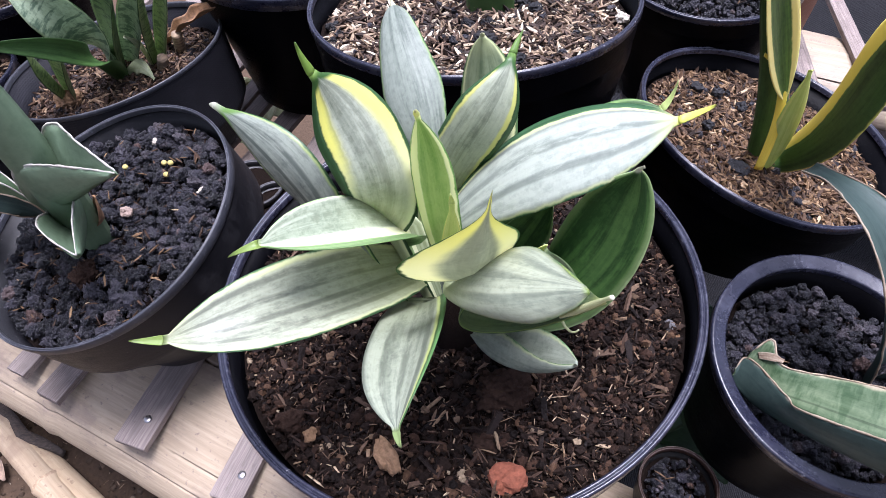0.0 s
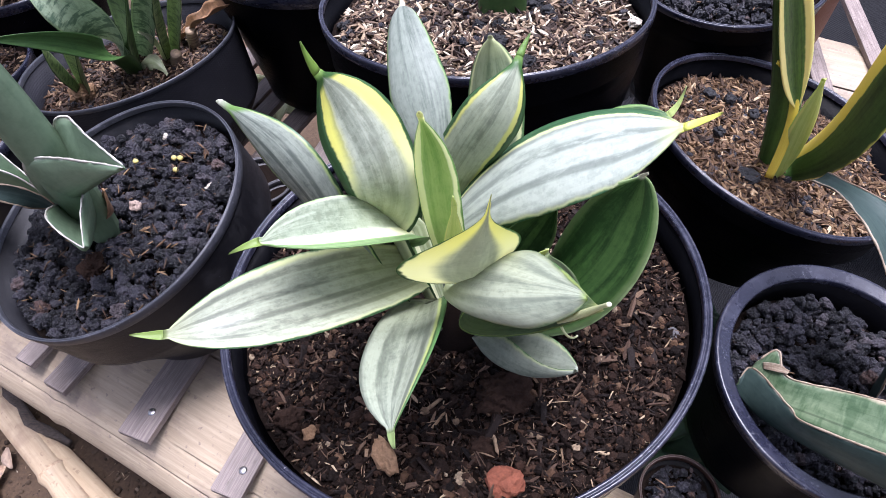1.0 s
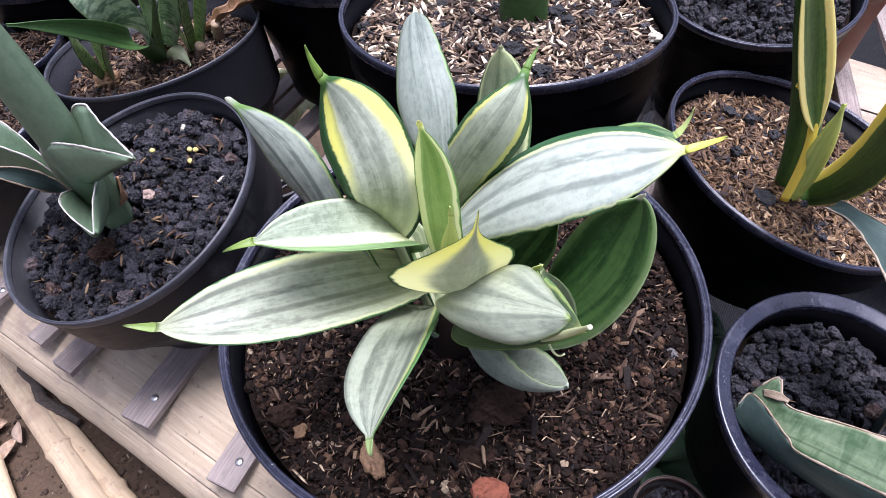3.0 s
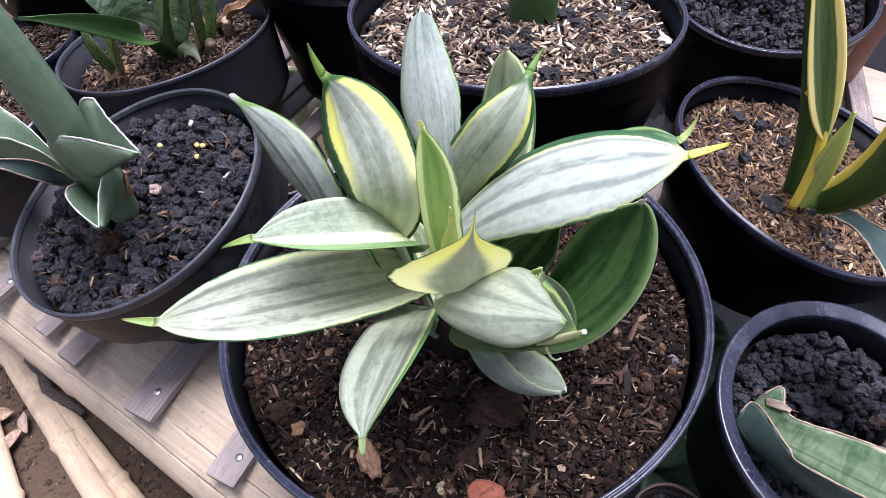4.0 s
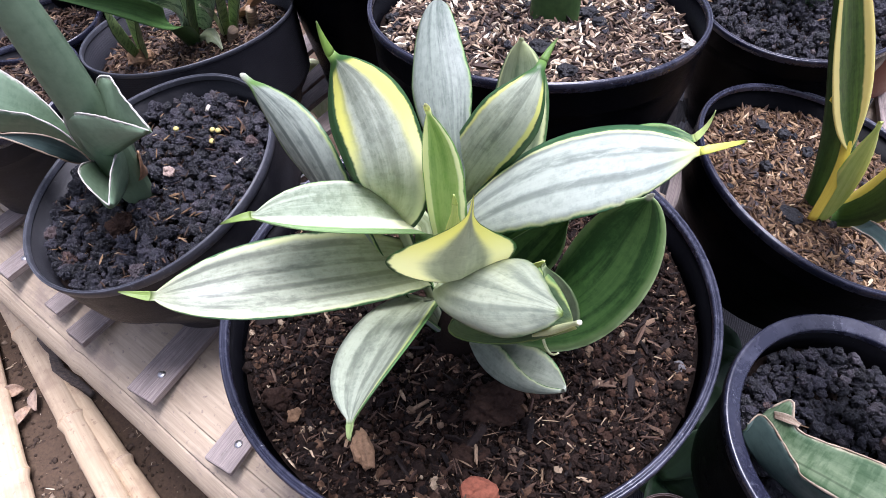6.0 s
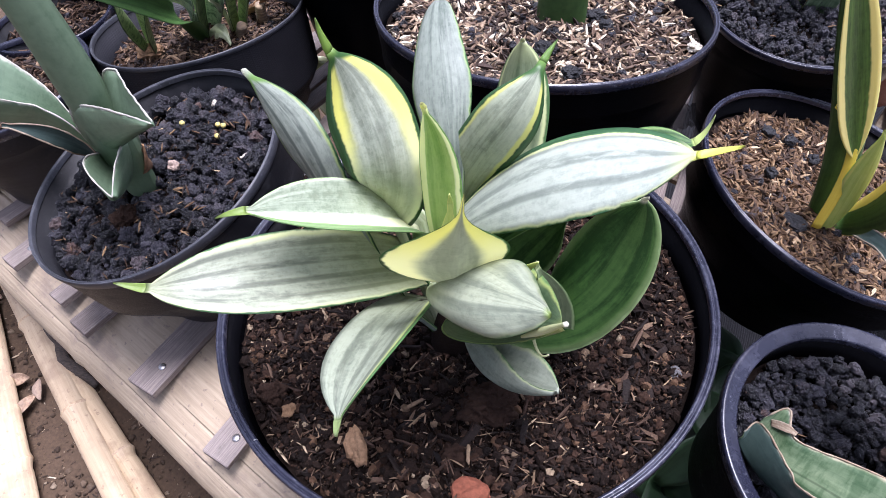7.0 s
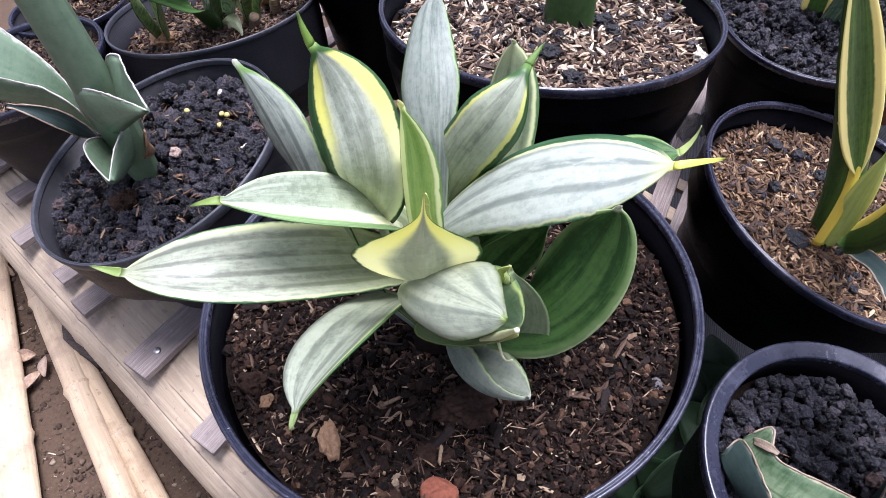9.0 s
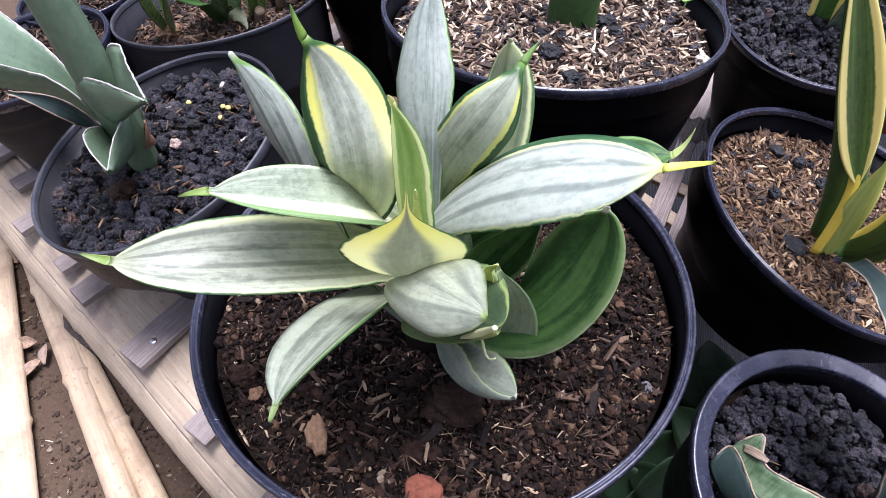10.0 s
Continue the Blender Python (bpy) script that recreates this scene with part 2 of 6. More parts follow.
WHITE_STONE = island_material("white_pebble", ((0.0, (0.52, 0.47, 0.38)), (1.0, (0.6, 0.56, 0.48))), 0.7, 500, 0.6)
PINK_STONE = island_material("pale_pink_stone", ((0.0, (0.36, 0.27, 0.22)), (1.0, (0.40, 0.30, 0.25))), 0.85, 500, 1.0)
BEAD = island_material("yellow_fertiliser_bead", ((0.0, (0.62, 0.52, 0.16)), (1.0, (0.68, 0.6, 0.25))), 0.5, 500, 0.3)
CHARCOAL = island_material("charcoal", ((0.0, (0.012, 0.012, 0.014)), (1.0, (0.02, 0.02, 0.023))), 0.6, 300, 1.0)
SLAT = wood_material("weathered_grey_wood", (0.31, 0.255, 0.225), (0.14, 0.11, 0.10), along=(3, 120, 60), stain=(0.10, 0.08, 0.066))
BEAM = wood_material("aged_bamboo", (0.40, 0.322, 0.225), (0.30, 0.236, 0.160), 0.5, (2.0, 30, 1), 9, (0.19, 0.147, 0.117), True, 0.7)
POLE = wood_material("fresh_split_bamboo", (0.59, 0.45, 0.275), (0.47, 0.34, 0.195), 0.45, (2.0, 40, 1), 8, (0.21, 0.12, 0.066), True, 0.5)
NODE_RING = wood_material("bamboo_node_ring", (0.60, 0.45, 0.28), (0.40, 0.27, 0.16), 0.6, (30, 30, 30), 10)
BARK = wood_material("dark_charred_bark", (0.085, 0.062, 0.045), (0.028, 0.021, 0.017), 0.85, (20, 60, 60), 10)
DRY = wood_material("dry_leaf", (0.36, 0.19, 0.085), (0.17, 0.085, 0.035), 0.7, (30, 30, 30), 8)
FALLEN = wood_material("pale_fallen_leaf", (0.42, 0.29, 0.19), (0.24, 0.15, 0.09), 0.7, (30, 30, 30), 8)
PALE_WOOD = wood_material("pale_split_wood", (0.40, 0.31, 0.19), (0.27, 0.20, 0.12))
STUB = wood_material("dry_ringed_stub", (0.40, 0.29, 0.17), (0.16, 0.105, 0.06), 0.75, (10, 10, 160), 4)
m_, nt_, b_, tc_ = material("nail_steel", 0.35)
b_.inputs["Metallic"].default_value = 1.0
put(nt_, b_, "Base Color", ramp(nt_, noisy(nt_, tc_.outputs["Object"], 500), (0.35, (0.35, 0.33, 0.32)), (0.65, (0.62, 0.61, 0.6))))
STEEL = m_
m_, nt_, b_, tc_ = material("black_netting", 0.8)
put(nt_, b_, "Base Color", ramp(nt_, noisy(nt_, tc_.outputs["Object"], 60), (0.3, (0.05, 0.05, 0.05)), (0.7, (0.12, 0.12, 0.12))))
NETTING = m_
# near-black weave: netting behind the bench, painted shade under it
m_, nt_, b_, tc_ = material("woven_netting_shade", 0.8, 0.15)
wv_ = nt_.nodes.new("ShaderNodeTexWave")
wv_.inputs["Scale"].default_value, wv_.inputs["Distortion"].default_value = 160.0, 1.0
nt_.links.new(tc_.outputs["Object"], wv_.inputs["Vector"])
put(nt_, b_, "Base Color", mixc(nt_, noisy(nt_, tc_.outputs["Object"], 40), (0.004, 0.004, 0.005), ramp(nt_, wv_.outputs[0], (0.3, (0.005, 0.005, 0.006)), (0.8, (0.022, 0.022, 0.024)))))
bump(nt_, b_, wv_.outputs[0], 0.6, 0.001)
NET_SHADE = m_

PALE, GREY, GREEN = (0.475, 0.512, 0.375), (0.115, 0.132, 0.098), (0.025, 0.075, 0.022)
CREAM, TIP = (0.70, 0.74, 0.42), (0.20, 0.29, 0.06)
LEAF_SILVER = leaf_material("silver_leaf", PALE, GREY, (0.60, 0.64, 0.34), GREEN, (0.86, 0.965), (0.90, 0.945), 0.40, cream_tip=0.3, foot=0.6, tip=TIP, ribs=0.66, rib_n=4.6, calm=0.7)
LEAF_SILVER_3 = leaf_material("silver_leaf_green_side", (0.38, 0.42, 0.31), (0.125, 0.15, 0.11), (0.55, 0.62, 0.22), (0.06, 0.14, 0.04), (1.4, 1.5), (0.70, 0.80), 0.45, foot=0.4, tip=(0.24, 0.32, 0.12), ribs=0.65, rib_n=4.0, calm=0.9)
LEAF_OLIVE = leaf_material("olive_grey_leaf", (0.22, 0.27, 0.15), (0.10, 0.14, 0.07), (0.55, 0.6, 0.3), (0.06, 0.13, 0.04), (0.84, 0.93), (0.84, 0.93), 0.7, cream_tip=0.7, tip=(0.5, 0.52, 0.3))
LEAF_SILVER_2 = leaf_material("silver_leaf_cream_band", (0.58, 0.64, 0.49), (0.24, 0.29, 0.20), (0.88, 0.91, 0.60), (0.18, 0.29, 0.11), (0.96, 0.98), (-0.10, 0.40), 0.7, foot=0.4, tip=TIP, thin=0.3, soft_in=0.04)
LEAF_YELLOW = leaf_material("yellow_banded_leaf", (0.52, 0.56, 0.44), (0.22, 0.25, 0.185), (0.84, 0.82, 0.20), GREEN, (0.60, 0.80), (0.58, 0.91), 0.7, soft_in=0.26, thin=0.38, foot=0.45, ribs=0.45, rib_n=2.2, grow=0.28, band_foot=(0.80, 0.82, 0.55), cap=(0.05, 0.13, 0.03), line=0.7, tip=(0.22, 0.36, 0.06))
LEAF_GREY = leaf_material("grey_leaf", (0.36, 0.40, 0.325), (0.085, 0.11, 0.09), (0.36, 0.46, 0.16), GREEN, (0.90, 0.96), (0.90, 0.95), 0.5, ribs=0.75, rib_n=3.2, calm=0.8, cap=(0.14, 0.26, 0.06), tip=(0.55, 0.57, 0.44))
LEAF_UPRIGHT = leaf_material("upright_silver_leaf", (0.24, 0.275, 0.225), (0.10, 0.125, 0.10), (0.3, 0.42, 0.15), GREEN, (0.95, 0.97), (0.95, 0.97), 0.7, rough=0.52, spec=0.35, cap=(0.30, 0.40, 0.16), tip=(0.55, 0.58, 0.36), thin=0.15)
LEAF_BACK = leaf_material("silver_leaf_yellow_margin", (0.50, 0.545, 0.40), (0.22, 0.25, 0.18), (0.70, 0.70, 0.20), GREEN, (0.80, 0.90), (0.62, 0.80), 0.75, thin=0.35, grow=0.14, foot=0.9, band_foot=(0.62, 0.66, 0.36), cap=(0.05, 0.13, 0.03), tip=(0.16, 0.28, 0.06))
LEAF_BRIGHT = leaf_material("bright_silver_leaf", (0.50, 0.55, 0.46), (0.20, 0.24, 0.20), (0.70, 0.75, 0.36), (0.03, 0.10, 0.035), (0.68, 0.76), (0.95, 0.97), 0.30, rough=0.42, cream_tip=0.75, ribs=0.68, rib_n=3.6, calm=0.6, tip=(0.66, 0.70, 0.12))
LEAF_DARK = leaf_material("dark_green_leaf", (0.085, 0.185, 0.045), (0.022, 0.068, 0.016), (0.22, 0.34, 0.12), (0.33, 0.44, 0.20), (0.90, 0.965), (0.90, 0.965), 0.9, rough=0.42, spec=0.3, soft_in=0.12, tip=(0.5, 0.5, 0.36))
LEAF_CURL = leaf_material("green_leaf_pale_point", (0.085, 0.185, 0.045), (0.022, 0.068, 0.016), (0.22, 0.34, 0.12), (0.05, 0.12, 0.03), (0.90, 0.965), (0.90, 0.965), 0.9, rough=0.42, spec=0.3, tip=(0.48, 0.58, 0.20))
LEAF_SIDE = leaf_material("soft_green_leaf", (0.26, 0.33, 0.18), (0.12, 0.18, 0.085), (0.30, 0.40, 0.18), (0.07, 0.15, 0.04), (0.93, 0.97), (0.93, 0.97), 0.6, rough=0.45, tip=(0.40, 0.48, 0.22), thin=0.3)
LEAF_LOW = leaf_material("pale_grey_leaf", (0.31, 0.345, 0.27), (0.15, 0.18, 0.135), (0.42, 0.46, 0.26), (0.06, 0.13, 0.05), (0.93, 0.97), (0.93, 0.97), 0.5)
LEAF_GREEN = leaf_material("young_green_leaf", (0.42, 0.56, 0.17), (0.24, 0.40, 0.09), (0.86, 0.89, 0.50), (0.14, 0.27, 0.06), (0.48, 0.92), (0.80, 0.95), 0.7, thin=0.45, tip=(0.70, 0.72, 0.30))
LEAF_HOOD = leaf_material("hooded_yellow_leaf", (0.60, 0.63, 0.47), (0.42, 0.45, 0.32), (0.95, 0.93, 0.34), (0.05, 0.12, 0.03), (0.38, 0.94), (0.38, 0.94), 0.7, soft_in=0.24, thin=0.60, grow=0.24, band_foot=(0.97, 0.96, 0.64), tip=(0.55, 0.56, 0.22))
LEAF_FRONT = leaf_material("grey_green_leaf", (0.44, 0.48, 0.345), (0.19, 0.225, 0.165), (0.40, 0.45, 0.26), (0.12, 0.20, 0.09), (0.965, 0.985), (0.965, 0.985), 0.5, foot=0.9, tip=TIP, ribs=0.5, rib_n=3.6, calm=0.9)
LEAF_BLUE = leaf_material("blue_green_leaf", (0.19, 0.27, 0.17), (0.10, 0.16, 0.095), (0.30, 0.34, 0.24), (0.45, 0.45, 0.38), (0.97, 0.985), (0.97, 0.985), 0.4, rough=0.42, soft_in=0.02, foot=0.2)
LEAF_BLUE_DARK = leaf_material("dark_blue_green_leaf", (0.060, 0.092, 0.080), (0.028, 0.050, 0.046), (0.10, 0.12, 0.09), (0.3, 0.27, 0.22), (0.97, 0.985), (0.97, 0.985), 0.5, rough=0.42, spec=0.3, soft_in=0.02)
LEAF_FLECK = leaf_material("flecked_green_leaf", (0.17, 0.225, 0.13), (0.028, 0.068, 0.026), (0.3, 0.33, 0.2), (0.4, 0.33, 0.25), (0.97, 0.985), (0.97, 0.985), 0.5, rough=0.35, spec=0.5, soft_in=0.02, mottle=0.55, lines=0.5, thin=0.1)
MARGIN_WHITE = leaf_material("white_leaf_margin", (0.60, 0.58, 0.52), (0.45, 0.41, 0.36), (0.6, 0.58, 0.5), (0.5, 0.46, 0.4), (0.97, 0.99), (0.97, 0.99), 0.5, rough=0.55)
MARGIN_BUFF = leaf_material("buff_leaf_margin", (0.46, 0.38, 0.28), (0.26, 0.18, 0.12), (0.5, 0.44, 0.36), (0.4, 0.3, 0.22), (0.97, 0.99), (0.97, 0.99), 0.8, rough=0.6, mottle=0.6)
DRY_TIP = leaf_material("dry_cream_tip", (0.60, 0.63, 0.36), (0.44, 0.46, 0.20), (0.7, 0.68, 0.5), (0.6, 0.55, 0.4), (0.97, 0.99), (0.97, 0.99), 0.5, tip=(0.75, 0.72, 0.6), thin=0.3)
LEAF_BANDED = leaf_material("mottled_green_leaf", (0.36, 0.47, 0.20), (0.035, 0.085, 0.03), (0.36, 0.46, 0.20), (0.05, 0.11, 0.035), (0.90, 0.96), (0.90, 0.96), 0.15, mottle=0.6)
LEAF_BANDED_SILVER = leaf_material("mottled_silver_leaf", (0.44, 0.54, 0.36), (0.060, 0.12, 0.075), (0.5, 0.58, 0.36), (0.05, 0.11, 0.035), (0.93, 0.97), (0.93, 0.97), 0.2, mottle=0.75)
LEAF_BANDED_DARK = leaf_material("dark_mottled_leaf", (0.17, 0.27, 0.09), (0.025, 0.065, 0.02), (0.24, 0.34, 0.13), (0.05, 0.11, 0.035), (0.92, 0.97), (0.92, 0.97), 0.3, mottle=0.8)
LEAF_PLAIN = leaf_material("plain_green_leaf", (0.080, 0.165, 0.045), (0.036, 0.085, 0.024), (0.12, 0.2, 0.08), (0.05, 0.1, 0.03), (0.95, 0.97), (0.95, 0.97), 0.6)
LEAF_GOLD = leaf_material("gold_margined_leaf", (0.13, 0.24, 0.055), (0.045, 0.10, 0.025), (0.90, 0.80, 0.30), (0.80, 0.70, 0.26), (0.64, 0.97), (0.52, 0.97), 0.7, thin=0.3)
LEAF_GOLD_ONE = leaf_material("gold_edged_dark_leaf", (0.085, 0.165, 0.04), (0.03, 0.075, 0.02), (0.90, 0.76, 0.14), (0.82, 0.70, 0.20), (0.16, 0.97), (0.97, 0.985), 0.7, soft_in=0.03)
LEAF_LIME = leaf_material("pale_lime_leaf", (0.60, 0.66, 0.26), (0.46, 0.55, 0.16), (0.70, 0.70, 0.26), (0.35, 0.45, 0.12), (0.8, 0.95), (0.8, 0.95), 0.6, thin=0.4)
LEAF_BRACT = leaf_material("pale_bract", (0.52, 0.56, 0.36), (0.36, 0.42, 0.22), (0.6, 0.6, 0.4), (0.45, 0.5, 0.3), (0.9, 0.96), (0.9, 0.96), 0.6, thin=0.3)
LEAF_GOLDEN = leaf_material("golden_leaf_margin", (0.90, 0.72, 0.10), (0.78, 0.60, 0.07), (0.85, 0.68, 0.10), (0.5, 0.44, 0.08), (0.9, 0.96), (0.9, 0.96), 0.4, thin=0.3)
BROWN_PLASTIC = plastic_material("brown_plastic", (0.030, 0.014, 0.009), (0.06, 0.04, 0.03), 0.45, dustiness=0.2)
LEAF_UNDER = leaf_material("under_leaf", (0.12, 0.18, 0.09), (0.04, 0.08, 0.035), (0.45, 0.52, 0.16), (0.08, 0.16, 0.05), (0.95, 0.97), (0.95, 0.97), 0.7, cream_tip=0.75, tip=(0.66, 0.66, 0.30))
LEAF_WEED = leaf_material("weed_leaf", (0.016, 0.040, 0.014), (0.007, 0.020, 0.007), (0.03, 0.06, 0.025), (0.02, 0.05, 0.02), (0.95, 0.97), (0.95, 0.97), 0.5, rough=0.55, spec=0.3)
LEAF_SPROUT = leaf_material("bright_sprout_leaf", (0.30, 0.48, 0.12), (0.18, 0.34, 0.06), (0.3, 0.45, 0.12), (0.2, 0.36, 0.08), (0.95, 0.98), (0.95, 0.98), 0.4, thin=0.3)


# ---- mesh helpers ----
def part(name, bm, mat, parent=None, label="", smooth=True):
    me = bpy.data.meshes.new(name)
    bm.to_mesh(me)
    bm.free()
    me.materials.append(mat)
    if smooth:
        me.polygons.foreach_set("use_smooth", [True] * len(me.polygons))
    ob = new(name, me)
    ob.parent = parent
    if label:
        ob["label"] = label
    return ob


def mesh_part(name, verts, faces, mat, parent=None, label="", smooth=True, uvs=None):
    me = bpy.data.meshes.new(name)
    me.from_pydata([tuple(v) for v in verts], [], faces)
    me.materials.append(mat)
    if uvs is not None:
        layer = me.uv_layers.new(name="UVMap")
        idx = np.empty(len(me.loops), dtype=np.int32)
        me.loops.foreach_get("vertex_index", idx)
        layer.data.foreach_set("uv", np.asarray(uvs, dtype=np.float32)[idx].ravel())
    if smooth:
        me.polygons.foreach_set("use_smooth", [True] * len(me.polygons))
    me.update()
    ob = new(name, me)
    ob.parent = parent
    if label:
        ob["label"] = label
    return ob


def tilt_to(n):
    return Vector((0, 0, 1)).rotation_difference(Vector(n).normalized()).to_matrix().to_4x4()


def lathe(profile, steps=96, wobble=0.0, seed=0):
    """A turned surface from (radius, height) pairs; wobble bends the round a little, as thin plastic does."""
    bm = bmesh.new()
    rings = []
    for r, z in profile:
        ring = []
        for i in range(steps):
            a = 2 * math.pi * i / steps
            k = 1 + wobble * (math.sin(2 * a + seed) + 0.6 * math.sin(3 * a + 2.1 * seed))
            ring.append(bm.verts.new((r * k * math.cos(a), r * k * math.sin(a), z)))
        rings.append(ring)
    for p, q in zip(rings, rings[1:]):
        for i in range(steps):
            j = (i + 1) % steps
            bm.faces.new((p[i], p[j], q[j], q[i]))
    return bm, rings


def flower_pot(label, c, n, r, support, wall_mat, rim_mat, rim_w=0.006, rim_h=0.009, taper=0.74, collar=0.0, seed=0, group="potted plants", name="flower_pot", flat=False):
    """A tapered plastic pot whose rim's middle is c and whose axis is n, set down on the height `support`."""
    n = Vector(n).normalized()
    rb = r * taper
    lean = math.sqrt(max(0.0, 1 - n.z ** 2))
    h = (c[2] - support - rb * lean) / n.z
    prof = [(r - rim_w + 0.0005, -0.002), (r - rim_w - 0.0004, -0.03), (rb - 0.004 + (r - rb) * 0.25, -h * 0.75), (rb - 0.004, -h + 0.006), (0.001, -h + 0.006)]
    body_top = r - rim_w * 0.45
    if collar:
        prof_out = [(body_top, -rim_h), (body_top - 0.0002, -rim_h - 0.0015), (body_top - 0.0018, -collar + 0.003), (body_top - 0.002, -collar), (body_top - 0.006, -collar - 0.004), (body_top - 0.0064, -collar - 0.007), (rb + 0.0012, -h + 0.012), (rb, -h + 0.003), (rb - 0.003, -h), (0.001, -h)]
    else:
        prof_out = [(body_top, -rim_h), (body_top - 0.0002, -rim_h - 0.0015), (body_top - 0.0006, -rim_h - 0.01), (rb + 0.6 * (body_top - rb), -0.4 * h), (rb + 0.0012, -h + 0.012), (rb, -h + 0.003), (rb - 0.003, -h), (0.001, -h)]
    bm, _ = lathe(list(reversed(prof)) + prof_out, 96, 0.006, seed)
    ob = part(name, bm, wall_mat)
    ob.matrix_world = Matrix.Translation(c) @ tilt_to(n)
    tagged(ob, label, "plant pot", group)
    if flat:      # a broad flat lip, tilted inward, with crisp edges
        ring = [(r - rim_w, -0.006), (r - rim_w, -0.0026), (r - rim_w + 0.0003, -0.0022), (r - rim_w + 0.0010, -0.0019), (r - 0.0022, -0.0002), (r - 0.0012, 0.0), (r - 0.0004, -0.0003), (r, -0.0010), (r - 0.0002, -rim_h), (r - rim_w * 0.4, -rim_h - 0.001)]
    else:         # a thin rolled lip with a groove along its top
        ring = [(r - rim_w, -0.004), (r - rim_w, -0.0008), (r - rim_w * 0.88, -0.0001), (r - rim_w * 0.66, 0.0001), (r - rim_w * 0.58, -0.0008), (r - rim_w * 0.48, -0.0009), (r - rim_w * 0.40, 0.0), (r - rim_w * 0.16, 0.0003), (r - 0.0002, -0.0004), (r, -0.0012), (r - 0.0003, -rim_h), (r - rim_w * 0.5, -rim_h - 0.001)]
    bm, _ = lathe(ring, 128, 0.006, seed)
    part("rim", bm, rim_mat, ob, "worn plastic rim")
    return ob


def lump_template(seed, rough=0.35, sub=2, dent=0.0, grit=0.0):
    bm = bmesh.new()
    bmesh.ops.create_icosphere(bm, subdivisions=sub, radius=1.0)
    o = Vector((seed * 7.3, seed * 3.1, seed * 1.7))
    for v in bm.verts:
        v.co *= 1 + rough * noise.noise(v.co * 1.2 + o) * 1.4 + rough * 0.7 * noise.noise(v.co * 3.1 + o) + grit * (noise.noise(v.co * 5.3 + o) + 0.8 * noise.noise(v.co * 11.7 + o)) - dent * (abs(noise.noise(v.co * 3.6 + o)) + 0.5 * abs(noise.noise(v.co * 8.3 + o)))
    vs = np.array([v.co[:] for v in bm.verts])
    fs = np.array([[v.index for v in f.verts] for f in bm.faces])
    bm.free()
    return vs, fs


def husk_template(seed, bend=0.25):
    """A small curved, pointed husk or chip: a bent spindle of six sides."""
    rng = np.random.default_rng(seed)
    vs, fs = [], []
    rows = [(-1.0, 0.12), (-0.55, 0.8), (0.1, 1.0), (0.65, 0.7), (1.0, 0.1)]
    for x, w in rows:
        for k in range(4):
            a = math.pi / 2 * k + 0.5
            vs.append((x, w * math.cos(a) * (1 + 0.15 * rng.standard_normal()), w * math.sin(a) * (1 + 0.15 * rng.standard_normal()) + bend * (1 - x * x) * 2))
    for i in range(len(rows) - 1):
        for k in range(4):
            p, q = 4 * i + k, 4 * i + (k + 1) % 4
            fs += [(p, q, q + 4), (p, q + 4, p + 4)]
    fs += [(0, 2, 1), (0, 3, 2), (16, 17, 18), (16, 18, 19)]
    return np.array(vs), np.array(fs)


def chip_template(seed):
    """A splintered flat chip: a box with broken, uneven corners."""
    rng = np.random.default_rng(seed + 900)
    vs = np.array([(x, y, z) for x in (-1, 0, 1) for y in (-1, 1) for z in (-1, 1)], float)
    vs += rng.normal(0, 0.22, vs.shape)
    vs[:, 2] += 0.25 * rng.standard_normal() * (1 - vs[:, 0] ** 2)
    f = [(0, 1, 3, 2), (8, 10, 11, 9)]
    for i in (0, 4):
        f += [(i, i + 4, i + 5, i + 1), (i + 2, i + 3, i + 7, i + 6), (i, i + 2, i + 6, i + 4), (i + 1, i + 5, i + 7, i + 3)]
    t = []
    for a, b, c, d in f:
        t += [(a, b, c), (a, c, d)]
    return vs, np.array(t)


BITS = [lump_template(i, 0.45, 1) for i in range(12)]
LUMPS = [lump_template(i, 0.45, 2) for i in range(12)]
CRAGS = [lump_template(i, 0.34, 4, 0.12, 0.27) for i in range(16)]
SMALL_CRAGS = [lump_template(i, 0.34, 3, 0.14, 0.28) for i in range(12)]
NUGGETS = [lump_template(i + 60, 0.24, 3, 0.08, 0.26) for i in range(12)]
HUSKS = [husk_template(i, 0.12 + 0.04 * (i % 3)) for i in range(6)]
CHIP_SHAPES = [chip_template(i) for i in range(8)]


def rotations(rng, n, flat):
    """Random turns; flat near 1 keeps the long sides lying down."""
    a = rng.uniform(0, 2 * np.pi, n)
    b = rng.normal(0, 1, n) * (1 - flat) * 1.2
    c = rng.uniform(-np.pi, np.pi, n) * (1 - flat * 0.6)
    ca, sa, cb, sb, cc, sc = np.cos(a), np.sin(a), np.cos(b), np.sin(b), np.cos(c), np.sin(c)
    z = np.zeros(n)
    o = np.ones(n)
    rz = np.stack([ca, -sa, z, sa, ca, z, z, z, o], 1).reshape(n, 3, 3)
    ry = np.stack([cb, z, sb, z, o, z, -sb, z, cb], 1).reshape(n, 3, 3)
    rx = np.stack([o, z, z, z, cc, -sc, z, sc, cc], 1).reshape(n, 3, 3)
    return rz @ ry @ rx


